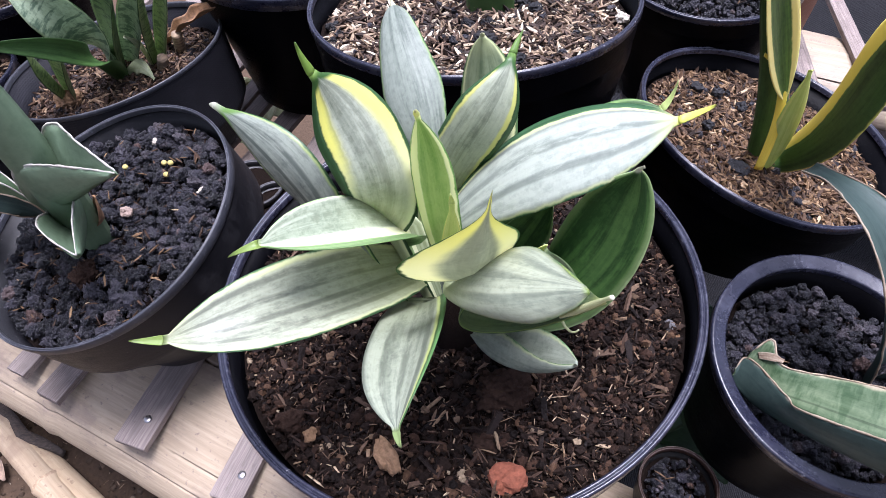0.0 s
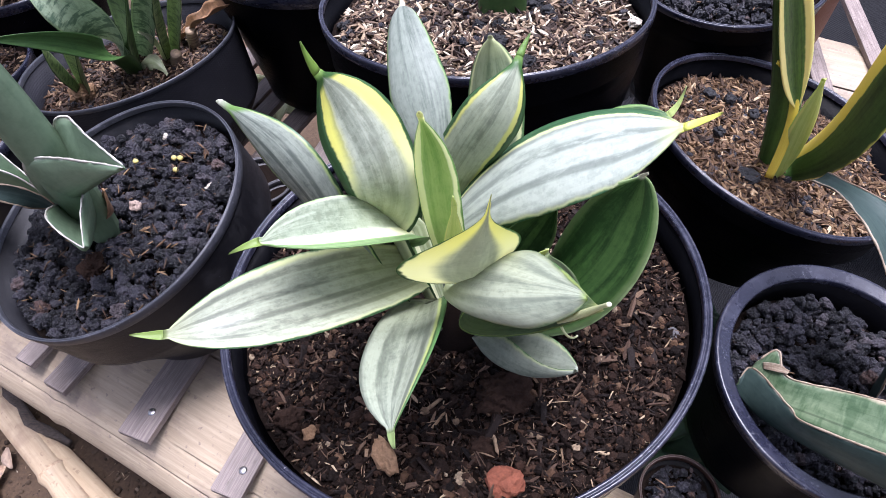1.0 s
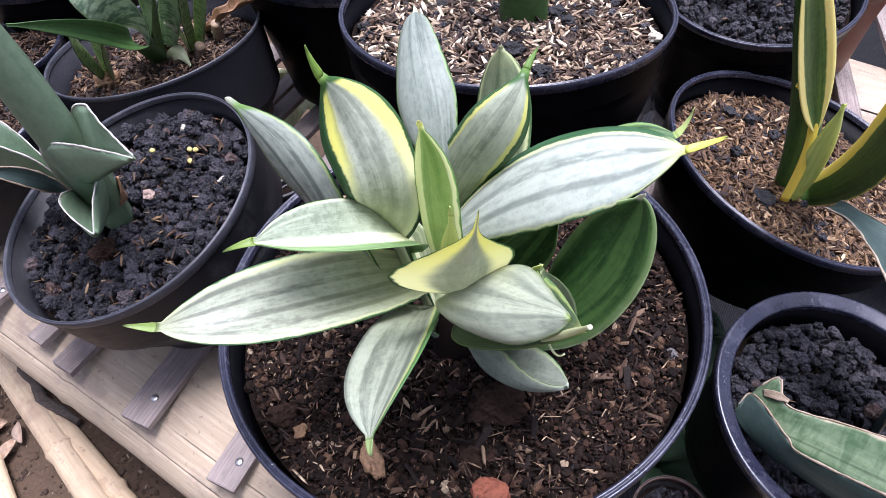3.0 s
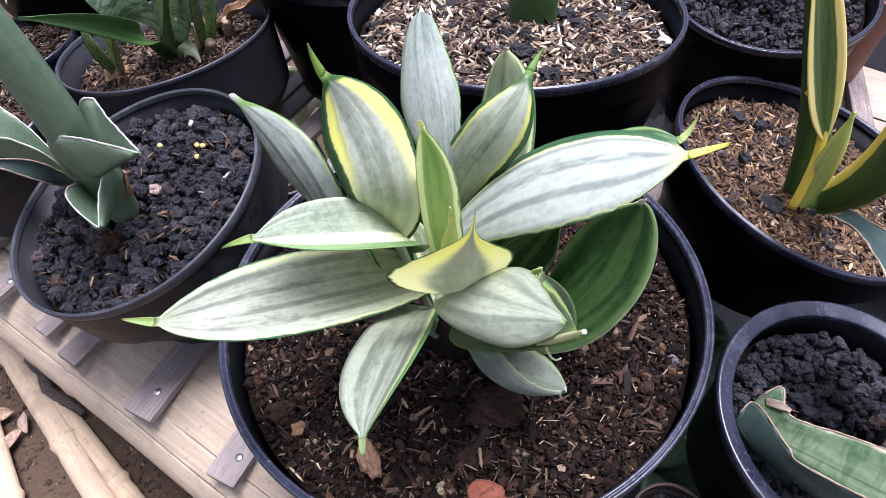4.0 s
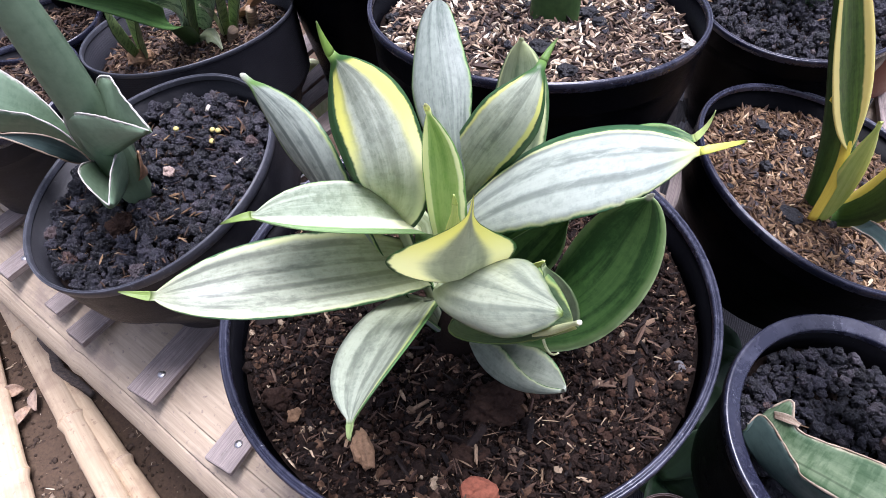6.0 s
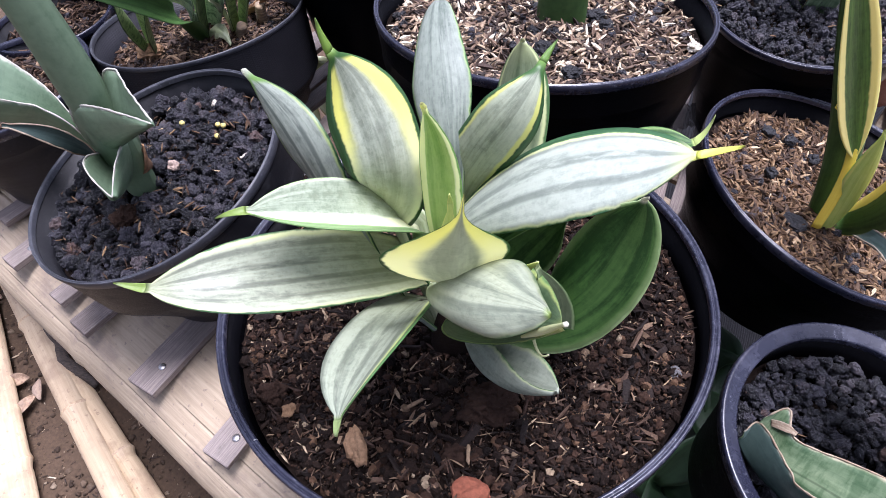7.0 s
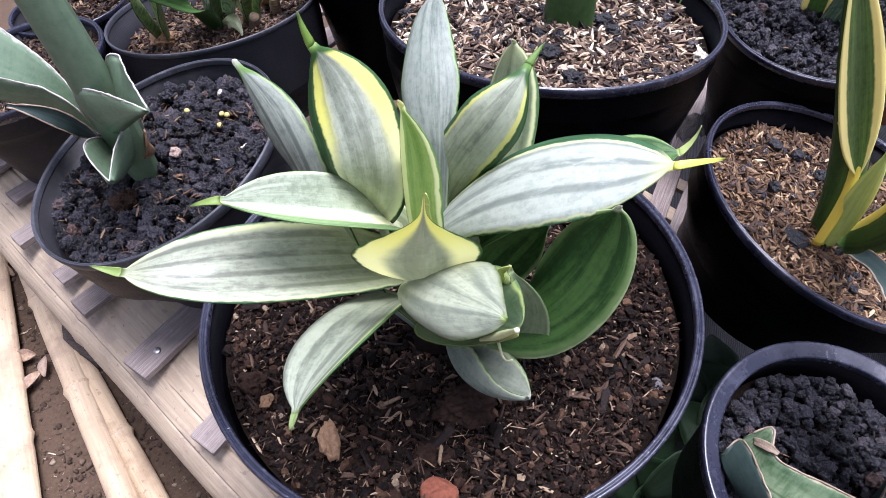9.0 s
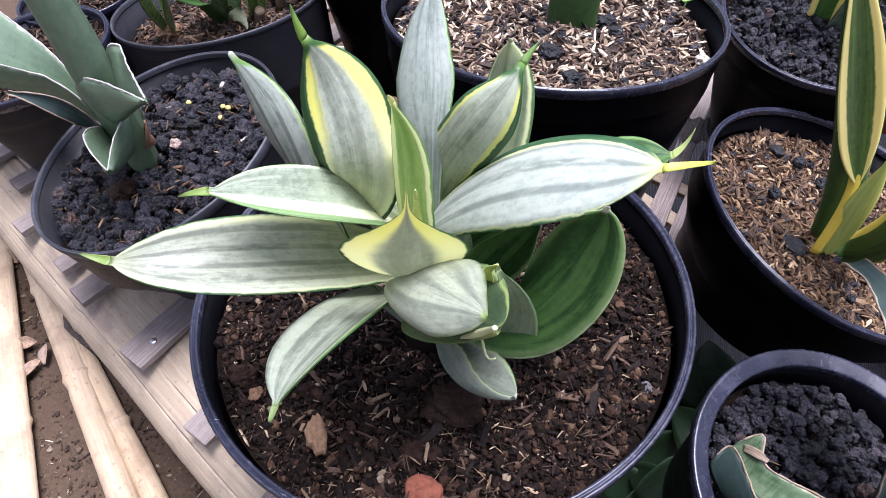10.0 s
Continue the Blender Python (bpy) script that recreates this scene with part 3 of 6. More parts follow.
def strew(name, shapes, pos, size, rng, flat, mat, parent, label="", smooth=False):
    """Many loose bits joined into one mesh: one shape, size (n x 3) and place a bit."""
    n = len(pos)
    rot = rotations(rng, n, flat)
    pick = rng.integers(0, len(shapes), n)
    vs, fs, base = [], [], 0
    for i in range(n):
        v, f = shapes[pick[i]]
        vs.append((v * size[i]) @ rot[i].T + pos[i])
        fs.append(f + base)
        base += len(v)
    ob = mesh_part(name, np.concatenate(vs).tolist(), np.concatenate(fs).tolist(), mat, parent, label, smooth=smooth)
    ob["kind"] = "stuff"
    return ob


def soil_height(x, y, amp, seed):
    p = Vector((x * 30 + seed * 5.1, y * 30, seed * 2.3))
    return amp * (noise.noise(p) + 0.5 * noise.noise(p * 2.7))


def soil_bed(label, c, n, r, depth, amp, seed, mat=None, category="soil"):
    """The top of the filling of a pot, uneven, `depth` below its rim."""
    bm = bmesh.new()
    rings = []
    for i in range(1, 25):
        rr = r * i / 24
        rings.append([bm.verts.new((rr * math.cos(a), rr * math.sin(a), soil_height(rr * math.cos(a), rr * math.sin(a), amp, seed))) for a in [2 * math.pi * k / 64 for k in range(64)]])
    mid = bm.verts.new((0, 0, 0))
    for k in range(64):
        bm.faces.new((mid, rings[0][k], rings[0][(k + 1) % 64]))
    for p, q in zip(rings, rings[1:]):
        for k in range(64):
            j = (k + 1) % 64
            bm.faces.new((p[k], q[k], q[j], p[j]))
    ob = part("potting_soil", bm, mat or SOIL)
    n = Vector(n).normalized()
    ob.matrix_world = Matrix.Translation(Vector(c) - n * depth) @ tilt_to(n)
    return tagged(ob, label, category)


def bed_places(rng, count, r, amp, seed, lift):
    a = rng.uniform(0, 2 * np.pi, count)
    rr = r * np.sqrt(rng.uniform(0, 1, count))
    x, y = rr * np.cos(a), rr * np.sin(a)
    z = np.array([soil_height(p, q, amp, seed) for p, q in zip(x, y)]) + lift * rng.uniform(0, 1, count)
    return np.stack([x, y, z], 1)


def lava_bed(label, c, n, r, depth, count, seed, size=(0.0022, 0.0052), husks=0, shapes=CRAGS, grit=3000):
    rng = np.random.default_rng(seed)
    bed = soil_bed(label, c, n, r, depth + 0.003, 0.005, seed)
    pos = bed_places(rng, count, r - 0.004, 0.005, seed, 0.011)
    s = rng.uniform(size[0], size[1], count) * rng.choice([0.55, 0.75, 1.0, 1.2], count)
    sz = s[:, None] * rng.uniform(0.75, 1.2, (count, 3))
    strew("lava_gravel", shapes, pos, sz, rng, 0.2, LAVA, bed, "rough black lava grit")
    m = grit
    pos = bed_places(rng, m, r - 0.003, 0.005, seed, 0.007)
    strew("lava_grit", BITS, pos, rng.uniform(0.0005, 0.0015, m)[:, None] * rng.uniform(0.75, 1.2, (m, 3)), rng, 0.2, LAVA, bed)
    if husks:
        pos = bed_places(rng, husks, r - 0.006, 0.005, seed, 0.004) + [0, 0, 0.0095]
        l = rng.uniform(0.0012, 0.0044, husks)
        strew("dry_husk", HUSKS, pos, np.stack([l, l * rng.uniform(0.12, 0.26, husks), l * 0.14], 1), rng, 0.6, HUSK, bed)
    return bed


def husk_bed(label, c, n, r, depth, count, seed, mat, length=(0.003, 0.0055)):
    rng = np.random.default_rng(seed)
    bed = soil_bed(label, c, n, r, depth, 0.004, seed)
    pos = bed_places(rng, count, r - 0.005, 0.004, seed, 0.004)
    l = rng.uniform(length[0], length[1], count)
    strew("rice_husk", HUSKS, pos, np.stack([l, l * rng.uniform(0.20, 0.34, count), l * 0.19], 1), rng, 0.62, mat, bed)
    m = count // 60
    pos = bed_places(rng, m, r - 0.008, 0.004, seed, 0.002) + [0, 0, 0.002]
    s = rng.uniform(0.0010, 0.0030, m)
    strew("charcoal_grit", LUMPS, pos, s[:, None] * rng.uniform(0.7, 1.2, (m, 3)), rng, 0.3, LAVA, bed)
    return bed


def stone(label, place, size, mat, seed, category="stone", name="stone", turn=0.0, rough=0.30, angular=False, grit=0.05):
    vs, fs = lump_template(seed + 40, rough, 3 if angular else 5, 0.10, 0.06 if angular else grit)
    ob = mesh_part(name, (vs * size).tolist(), fs.tolist(), mat, smooth=not angular)
    ob.matrix_world = pose(*place, 0, 0, turn)
    return tagged(ob, label, category)


# ---- leaves ----
TOWARDS = np.array((0.0, -0.6, 0.8))


def leaf(parent, bez, w, mat, tip=None, b0=0.5, vm=0.5, roll=0.0, twist=0.0, ch=0.25, thick=0.0014, name="leaf", label="", ripple=0.0, blunt=0.0, power=1.6, rows=34, cols=12, taper=None, root=None, margin=None):
    """A fleshy leaf: a midrib curve (four control points), half width w, channelled by ch, turned by roll and twist, with a thorn-like tip."""
    P0, P1, P2, P3 = [np.array(p) for p in bez]
    n_v, n_u = rows, cols
    vs = np.linspace(0, 1, n_v + 1)
    v = vs[:, None]
    M = (1 - v) ** 3 * P0 + 3 * v * (1 - v) ** 2 * P1 + 3 * v * v * (1 - v) * P2 + v ** 3 * P3
    T = 3 * (1 - v) ** 2 * (P1 - P0) + 6 * v * (1 - v) * (P2 - P1) + 3 * v * v * (P3 - P2)
    T /= np.linalg.norm(T, axis=1, keepdims=True) + 1e-9
    e1 = np.cross(T, TOWARDS)
    e1 /= np.linalg.norm(e1, axis=1, keepdims=True) + 1e-9
    e2 = np.cross(e1, T)
    ph = (roll + twist * vs)[:, None]
    S = np.cos(ph) * e1 + np.sin(ph) * e2
    N = np.cross(S, T)
    prof = np.where(vs < vm, b0 + (1 - b0) * np.sin(np.pi / 2 * np.clip(vs / vm, 0, 1)), np.cos(np.pi / 2 * np.clip((vs - vm) / (1 - vm), 0, 1) ** 1.3))
    if taper:
        prof = np.where(vs < vm, prof, (1 - np.clip((vs - vm) / (1 - vm), 0, 1)) ** taper)
    prof = np.maximum(prof, blunt)
    hw = np.maximum(w * prof, 0.0011)[:, None]
    if tip is not None:      # the blade narrows and runs out into a thorn-like point
        Q = np.array(tip)
        span = np.linalg.norm(Q - M[-1])
        hw = np.maximum(hw, min(0.0017, 0.0006 + 0.10 * span))
        f_ = np.linspace(0, 1, 9)[1:]
        reach = M[-1] + (Q - M[-1]) * f_[:, None] + (T[-1] * span - (Q - M[-1])) * (0.45 * f_ * (1 - f_))[:, None]
        M = np.concatenate([M, reach])
        S, N = np.concatenate([S, np.repeat(S[-1:], 8, 0)]), np.concatenate([N, np.repeat(N[-1:], 8, 0)])
        hw = np.concatenate([hw, hw[-1] * ((1 - f_) ** 0.8)[:, None] + 0.0002])
        prof = np.concatenate([prof, np.full(8, 0.1)])
        vs = np.concatenate([vs, 1 + 0.15 * f_])
        n_v += 8
    if root is not None:     # the leaf's foot, running down into the heart of the rosette
        f_ = np.linspace(1, 0, 7)[:-1][:, None]
        M = np.concatenate([M[0] + (np.array(root) - M[0]) * f_, M])
        S, N = np.concatenate([np.repeat(S[:1], 6, 0), S]), np.concatenate([np.repeat(N[:1], 6, 0), N])
        hw = np.concatenate([hw[0] * (1 - 0.55 * f_), hw])
        prof = np.concatenate([np.repeat(prof[:1], 6), prof])
        vs = np.concatenate([np.linspace(-0.15, 0, 7)[:-1], vs])
        n_v += 6
    us = np.linspace(-1, 1, n_u + 1)
    ab = np.abs(us)
    rp = ripple * np.sin(vs[:, None] * 23 + 5 * us[None]) * ab[None] ** 3
    top = M[:, None] + S[:, None] * (us[None] * hw)[..., None] + N[:, None] * ((ch * ab[None] ** power + rp) * hw)[..., None]
    under = top - N[:, None] * (thick * (1 - ab[None] ** 4) * (0.4 + 0.6 * prof[:, None]) + 0.0003)[..., None]
    cut_ = n_v - 8 if tip is not None else n_v
    ob = shell(name, top[:cut_ + 1], under[:cut_ + 1], us, vs[:cut_ + 1], mat, parent, label)
    if tip is not None:
        shell("tip", top[cut_:], under[cut_:], us, vs[cut_:], mat, ob)
    if margin is not None:
        for edge_ in (0, n_u):
            trim(top[2:, edge_], margin[1], margin[0], ob, seed=edge_ + rows)
    return ob


def shell(name, top, under, us, vs, mat, parent, label="", back=None):
    """A closed blade from its upper and lower skins, rows along the leaf and columns across it."""
    n_r, c = top.shape[0], top.shape[1]
    verts = np.concatenate([top.reshape(-1, 3), under.reshape(-1, 3)])
    uvs = np.tile(np.stack([np.tile((us + 1) / 2, n_r), np.repeat(vs, c)], 1), (2, 1))
    half, faces = n_r * c, []
    for i in range(n_r - 1):
        for j in range(c - 1):
            a = i * c + j
            faces += [(a, a + 1, a + c + 1, a + c), (half + a, half + a + c, half + a + c + 1, half + a + 1)]
        a, b = i * c, i * c + c - 1
        faces += [(a, a + c, half + a + c, half + a), (b, half + b, half + b + c, b + c)]
    for j in range(c - 1):
        a, b = j, (n_r - 1) * c + j
        faces += [(a, half + a, half + a + 1, a + 1), (b, b + 1, half + b + 1, half + b)]
    ob = mesh_part(name, verts, faces, mat, parent, label, uvs=uvs)
    if back is not None:
        ob.data.materials.append(back)
        for p in ob.data.polygons:
            p.material_index = 1 if sum(q >= half for q in p.vertices) > 2 else 0
    return ob


def trim(line, radius, mat, parent, seed=0, wave=1.0):
    """The pale, slightly wavy horny margin along a leaf's edge."""
    line = np.asarray(line)
    f = np.linspace(0, 1, 70)
    d = np.concatenate([[0], np.cumsum(np.linalg.norm(np.diff(line, axis=0), axis=1))])
    pts = np.stack([np.interp(f * d[-1], d, line[:, k]) for k in range(3)], 1)
    for i, p in enumerate(pts):
        q = Vector(p) * 150 + Vector((seed, 0, 0))
        p += np.array([noise.noise(q), noise.noise(q + Vector((9, 0, 0))), noise.noise(q + Vector((0, 9, 0)))]) * radius * 0.7 * wave
    r = [radius * (0.8 + 0.5 * noise.noise(Vector(p) * 260)) * (1.0 if 0 < i < 69 else 0.4) for i, p in enumerate(pts)]
    v_, f_ = stick(pts, r, 7)
    uv_ = [(0.5, (i // 7) / 70) for i in range(len(v_))]
    return mesh_part("margin", v_, f_, mat, parent, uvs=uv_)


def along(points, n):
    """A smooth curve: a Bezier of four control points, or through five or more points."""
    P = np.array(points, float)
    if len(P) == 4:
        t = np.linspace(0, 1, n)[:, None]
        return (1 - t) ** 3 * P[0] + 3 * t * (1 - t) ** 2 * P[1] + 3 * t * t * (1 - t) * P[2] + t ** 3 * P[3]
    E_ = np.vstack([2 * P[0] - P[1], P, 2 * P[-1] - P[-2]])
    out = []
    for x in np.linspace(0, len(P) - 1, n):
        k = min(int(x), len(P) - 2)
        t, (a, b, c, d) = x - k, E_[k:k + 4]
        out.append(0.5 * (2 * b + (c - a) * t + (2 * a - 5 * b + 4 * c - d) * t * t + (3 * b - a - 3 * c + d) * t ** 3))
    return np.array(out)


def fold_leaf(parent, left, keel, right, mat, belly=0.25, thick=0.0018, name="leaf", label="", margin=None, rows=44, cols=20, v_end=1.0, back=None):
    """A leaf folded or cupped about its keel: three curves run from its foot to its point; belly rounds the fold."""
    L, K, R = along(left, rows + 1), along(keel, rows + 1), along(right, rows + 1)
    us = np.linspace(-1, 1, cols + 1)
    q = np.abs(us)[None, :, None]
    arm = np.where(us[None, :, None] < 0, (L - K)[:, None], (R - K)[:, None])
    out = K - (L + R) / 2
    size = np.linalg.norm(out, axis=1, keepdims=True) + 1e-6
    wide = np.minimum(np.linalg.norm(L - K, axis=1), np.linalg.norm(R - K, axis=1))[:, None]
    top = K[:, None] + arm * q + (out / size * wide * belly)[:, None] * (q - q ** 2) * 1.6
    du = np.gradient(top, axis=1)
    dv = np.gradient(top, axis=0)
    n = np.cross(du, dv)
    n /= np.linalg.norm(n, axis=2, keepdims=True) + 1e-9
    mid = n[:, cols // 2 - 1:cols // 2 + 2].mean(axis=1)
    sign = np.where((mid * out).sum(axis=1).mean() > 0, 1.0, -1.0)
    under = top + sign * n * thick * (1.05 - q ** 4)
    ob = shell(name, top, under, us, np.linspace(0, v_end, rows + 1), mat, parent, label, back)
    if margin is not None:
        trim(top[1:, 0], margin[1], margin[0], ob, 3)
        trim(top[1:, -1], margin[1], margin[0], ob, 8)
    return ob


def plant(name, base, label, category="plant"):
    ob = new(name)
    ob.matrix_world = Matrix.Translation(base)
    tagged(ob, label, category, "potted plants")
    return ob


def keep_world(parent):
    """Children were modelled in world space: take the parent's place out again."""
    inv = parent.matrix_world.inverted()
    for ch_ in parent.children:
        ch_.matrix_parent_inverse = inv


def box_mesh(lx, ly, lz, seed=0, bevel=0.0005, rough=0.0004):
    """A sawn batten along x, bevelled and a little uneven."""
    rng = random.Random(seed)
    bm = bmesh.new()
    bmesh.ops.create_cube(bm, size=1.0)
    bmesh.ops.scale(bm, vec=(lx, ly, lz), verts=bm.verts)
    bmesh.ops.bevel(bm, geom=bm.edges[:], offset=bevel, segments=1, affect="EDGES")
    for vtx in bm.verts:
        vtx.co += Vector((rng.uniform(-1, 1), rng.uniform(-1, 1), rng.uniform(-0.4, 0.4))) * rough
    return bm


def stick(points, radius, steps=14, ends=0.0):
    """A round stick through points, as verts and faces."""
    pts = [np.array(p, float) for p in points]
    vs, fs = [], []
    for i, p in enumerate(pts):
        d = pts[min(i + 1, len(pts) - 1)] - pts[max(i - 1, 0)]
        d /= np.linalg.norm(d)
        a = np.cross(d, (0.3, 0.2, 0.93))
        a /= np.linalg.norm(a)
        b = np.cross(d, a)
        r = radius[i] if isinstance(radius, (list, tuple)) else radius
        for k in range(steps):
            t = 2 * math.pi * k / steps
            vs.append(p + a * r * math.cos(t) + b * r * math.sin(t))
    for i in range(len(pts) - 1):
        for k in range(steps):
            j = (k + 1) % steps
            fs.append((i * steps + k, i * steps + j, (i + 1) * steps + j, (i + 1) * steps + k))
    fs.append(tuple(reversed(range(steps))))
    fs.append(tuple(range((len(pts) - 1) * steps, len(pts) * steps)))
    return vs, fs


# ---- ground ----
GROUND_Z, BENCH_Z = 0.055, 0.300     # trodden soil, top of the bench's battens
D = Vector((0.86, -0.51, 0)).normalized()    # along the bench
E = Vector((0.51, 0.86, 0)).normalized()     # across it, away from the path
FRONT = Vector((-0.233, 0.181, 0))


def bench_at(s, e, z):
    return FRONT + D * s + E * e + Vector((0, 0, z))


def ground_height(x, y):
    p = Vector((x * 9, y * 9, 0.3))
    return 0.008 * noise.noise(p) + 0.004 * noise.noise(p * 3.1) + 0.002 * noise.noise(p * 9.7)


n_g = 150
bm = bmesh.new()
grid = []
for i in range(n_g + 1):
    row = []
    for j in range(n_g + 1):
        x, y = [c0 + 0.35 * math.sinh(q * 6.2) / math.sinh(1.0) * 1.0 for c0, q in ((-0.45, 2 * i / n_g - 1), (0.3, 2 * j / n_g - 1))]
        fade = 1.0 if math.hypot(x + 0.45, y - 0.3) < 4 else 0.2
        row.append(bm.verts.new((x, y, GROUND_Z + fade * ground_height(x, y))))
    grid.append(row)
for i in range(n_g):
    for j in range(n_g):
        bm.faces.new((grid[i][j], grid[i + 1][j], grid[i + 1][j + 1], grid[i][j + 1]))
ground = tagged(part("ground", bm, GROUND), "bare trodden brown soil with crumbs and litter", "ground", kind="structure")
rng = np.random.default_rng(5)
k = 11000
px, py = rng.uniform(-0.80, -0.05, k), rng.uniform(-0.02, 0.58, k)
pz = np.array([GROUND_Z + ground_height(a, b) for a, b in zip(px, py)])
sz = rng.gamma(1.6, 0.0007, k)[:, None] * rng.uniform(0.7, 1.2, (k, 3))
strew("soil_crumbs", LUMPS, np.stack([px, py, pz], 1), np.clip(sz, 0.0005, 0.0034), rng, 0.3, LITTER, ground, smooth=True)
k = 6500
px, py = rng.uniform(-0.85, 0.05, k), rng.uniform(-0.05, 0.65, k)
pz = np.array([GROUND_Z + ground_height(a, b) + 0.001 for a, b in zip(px, py)])
l = np.clip(rng.gamma(2.0, 0.0009, k), 0.0009, 0.0060)
strew("dry_straw_bits", HUSKS + CHIP_SHAPES, np.stack([px, py, pz], 1), np.stack([l, l * 0.18, l * 0.1], 1), rng, 0.92, HUSK_PALE, ground)

# ---- bench: split bamboo beams, sawn battens nailed across ----
bench = new("bamboo_bench")
bench.matrix_world = Matrix.Translation(bench_at(0.2, 0.25, GROUND_Z))
tagged(bench, "low plant bench of split bamboo with grey battens nailed across", "bench")


def beam(e_mid, half_w, half_h, s0, s1, nodes, seed):
    """A broad split bamboo lying along the bench, with lengthwise cracks and node ridges."""
    top = BENCH_Z - 0.0065
    cracks = [0.55, 0.86, 1.27, 1.78]
    ang = [i * math.pi / 40 for i in range(41)]
    for c_ in cracks:
        ang += [c_ - 0.030, c_ - 0.014, c_ - 0.009, c_ + 0.009, c_ + 0.014, c_ + 0.030]
    ang = sorted(ang)
    vs_, fs_, uv_ = [], [], []
    n_s = 150
    for i in range(n_s + 1):
        s = s0 + (s1 - s0) * i / n_s
        ridge = sum(0.0013 * math.exp(-((s - q) / 0.004) ** 2) - 0.0008 * math.exp(-((s - q - 0.010) / 0.004) ** 2) for q in nodes)
        wob = 0.0025 * noise.noise(Vector((s * 6, seed, 0)))
        for a in ang:
            dep = 0.0055 if any(abs(a - c_) < 0.011 and noise.noise(Vector((s * 3 + c_ * 9, seed, c_))) > -0.22 for c_ in cracks) else 0.0
            r = 1 - dep / half_h
            w_, h_ = half_w + ridge + wob, half_h + ridge
            vs_.append(bench_at(s, e_mid - w_ * math.cos(a) * r, top - half_h + h_ * math.sin(a) * r))
            uv_.append((s, a * half_w))
    m_ = len(ang)
    for i in range(n_s):
        for k_ in range(m_ - 1):
            p = i * m_ + k_
            fs_.append((p, p + m_, p + m_ + 1, p + 1))
        fs_.append((i * m_ + m_ - 1, (i + 1) * m_ + m_ - 1, (i + 1) * m_, i * m_))
    fs_ += [tuple(range(m_)), tuple(reversed(range(n_s * m_, n_s * m_ + m_)))]
    return mesh_part("beam", vs_, fs_, BEAM, bench, "aged split bamboo beam with cracks", uvs=uv_)


beam(0.060, 0.075, 0.036, -0.9, 0.40, (-0.075, 0.34, -0.52), 1)
beam(0.63, 0.058, 0.034, 0.33, 1.0, (0.55, 0.83), 2)
# battens: place of the front end along the bench, width, length, setback, turn in degrees
SLATS = [(-0.345, 0.020, 0.50, 0.012, 3.0), (-0.275, 0.019, 0.5, 0.0, 4.0), (-0.225, 0.018, 0.5, 0.02, 2.0), (-0.175, 0.018, 0.5, 0.0, 3.0), (-0.112, 0.017, 0.45, 0.004, 2.0),
         (-0.0763, 0.0205, 0.5, 0.0, 2.0), (0.0, 0.0245, 0.5, 0.0, 7.5), (0.083, 0.022, 0.5, 0.0, 7.0), (0.16, 0.022, 0.5, 0.0, 8.0)]


def batten(p, q, w_, seed, z=BENCH_Z, mat=SLAT):
    """A sawn batten from p to q on the plan."""
    p, q = Vector(p), Vector(q)
    ob = part("batten", box_mesh((q - p).length, w_, 0.006, seed), mat, bench, smooth=False)
    c_ = (p + q) / 2
    ob.matrix_basis = pose(c_.x, c_.y, z - 0.003, 0, 0, math.degrees(math.atan2(q.y - p.y, q.x - p.x)))


for i, (s, w_, length, e0, turn) in enumerate(SLATS):
    a_ = math.atan2(E.y, E.x) + radians(turn)
    p = bench_at(s + w_ / 2, e0, 0)
    batten((p.x, p.y), (p.x + length * math.cos(a_), p.y + length * math.sin(a_)), w_, i)
batten((0.118, 0.30), (0.196, 0.62), 0.016, 31)
batten((0.133, 0.29), (0.205, 0.535), 0.017, 32)
batten((0.352, 0.43), (0.395, 0.66), 0.017, 33)
batten((0.415, 0.44), (0.453, 0.68), 0.016, 34)
batten((0.112, 0.424), (0.172, 0.383), 0.013, 35, BENCH_Z - 0.0065, PALE_WOOD)
batten((0.120, 0.452), (0.186, 0.420), 0.012, 36, BENCH_Z - 0.0065, PALE_WOOD)
batten((-0.212, 0.470), (-0.150, 0.600), 0.016, 37)
batten((-0.240, 0.500), (-0.175, 0.635), 0.016, 38)
for s, e in ((0.012, 0.020), (0.095, 0.018), (-0.165, 0.02), (-0.335, 0.03)):
    bm = bmesh.new()
    bmesh.ops.create_uvsphere(bm, u_segments=14, v_segments=8, radius=0.0029)
    for vtx in bm.verts:
        vtx.co.z = max(vtx.co.z, -0.0005) * 0.38
    ob = part("nail_head", bm, STEEL, bench, "round steel nail head")
    ob.matrix_basis = Matrix.Translation(bench_at(s, e, BENCH_Z))
for s, e in ((-0.6, 0.07), (0.25, 0.07), (0.45, 0.63), (0.9, 0.63)):
    p = bench_at(s, e, 0)
    vs_, fs_ = stick([(p.x, p.y, GROUND_Z - 0.03), (p.x, p.y, 0.12), (p.x, p.y, 0.2), (p.x, p.y, BENCH_Z - 0.045)], 0.028)
    mesh_part("leg", vs_, fs_, SLAT, bench)
keep_world(bench)

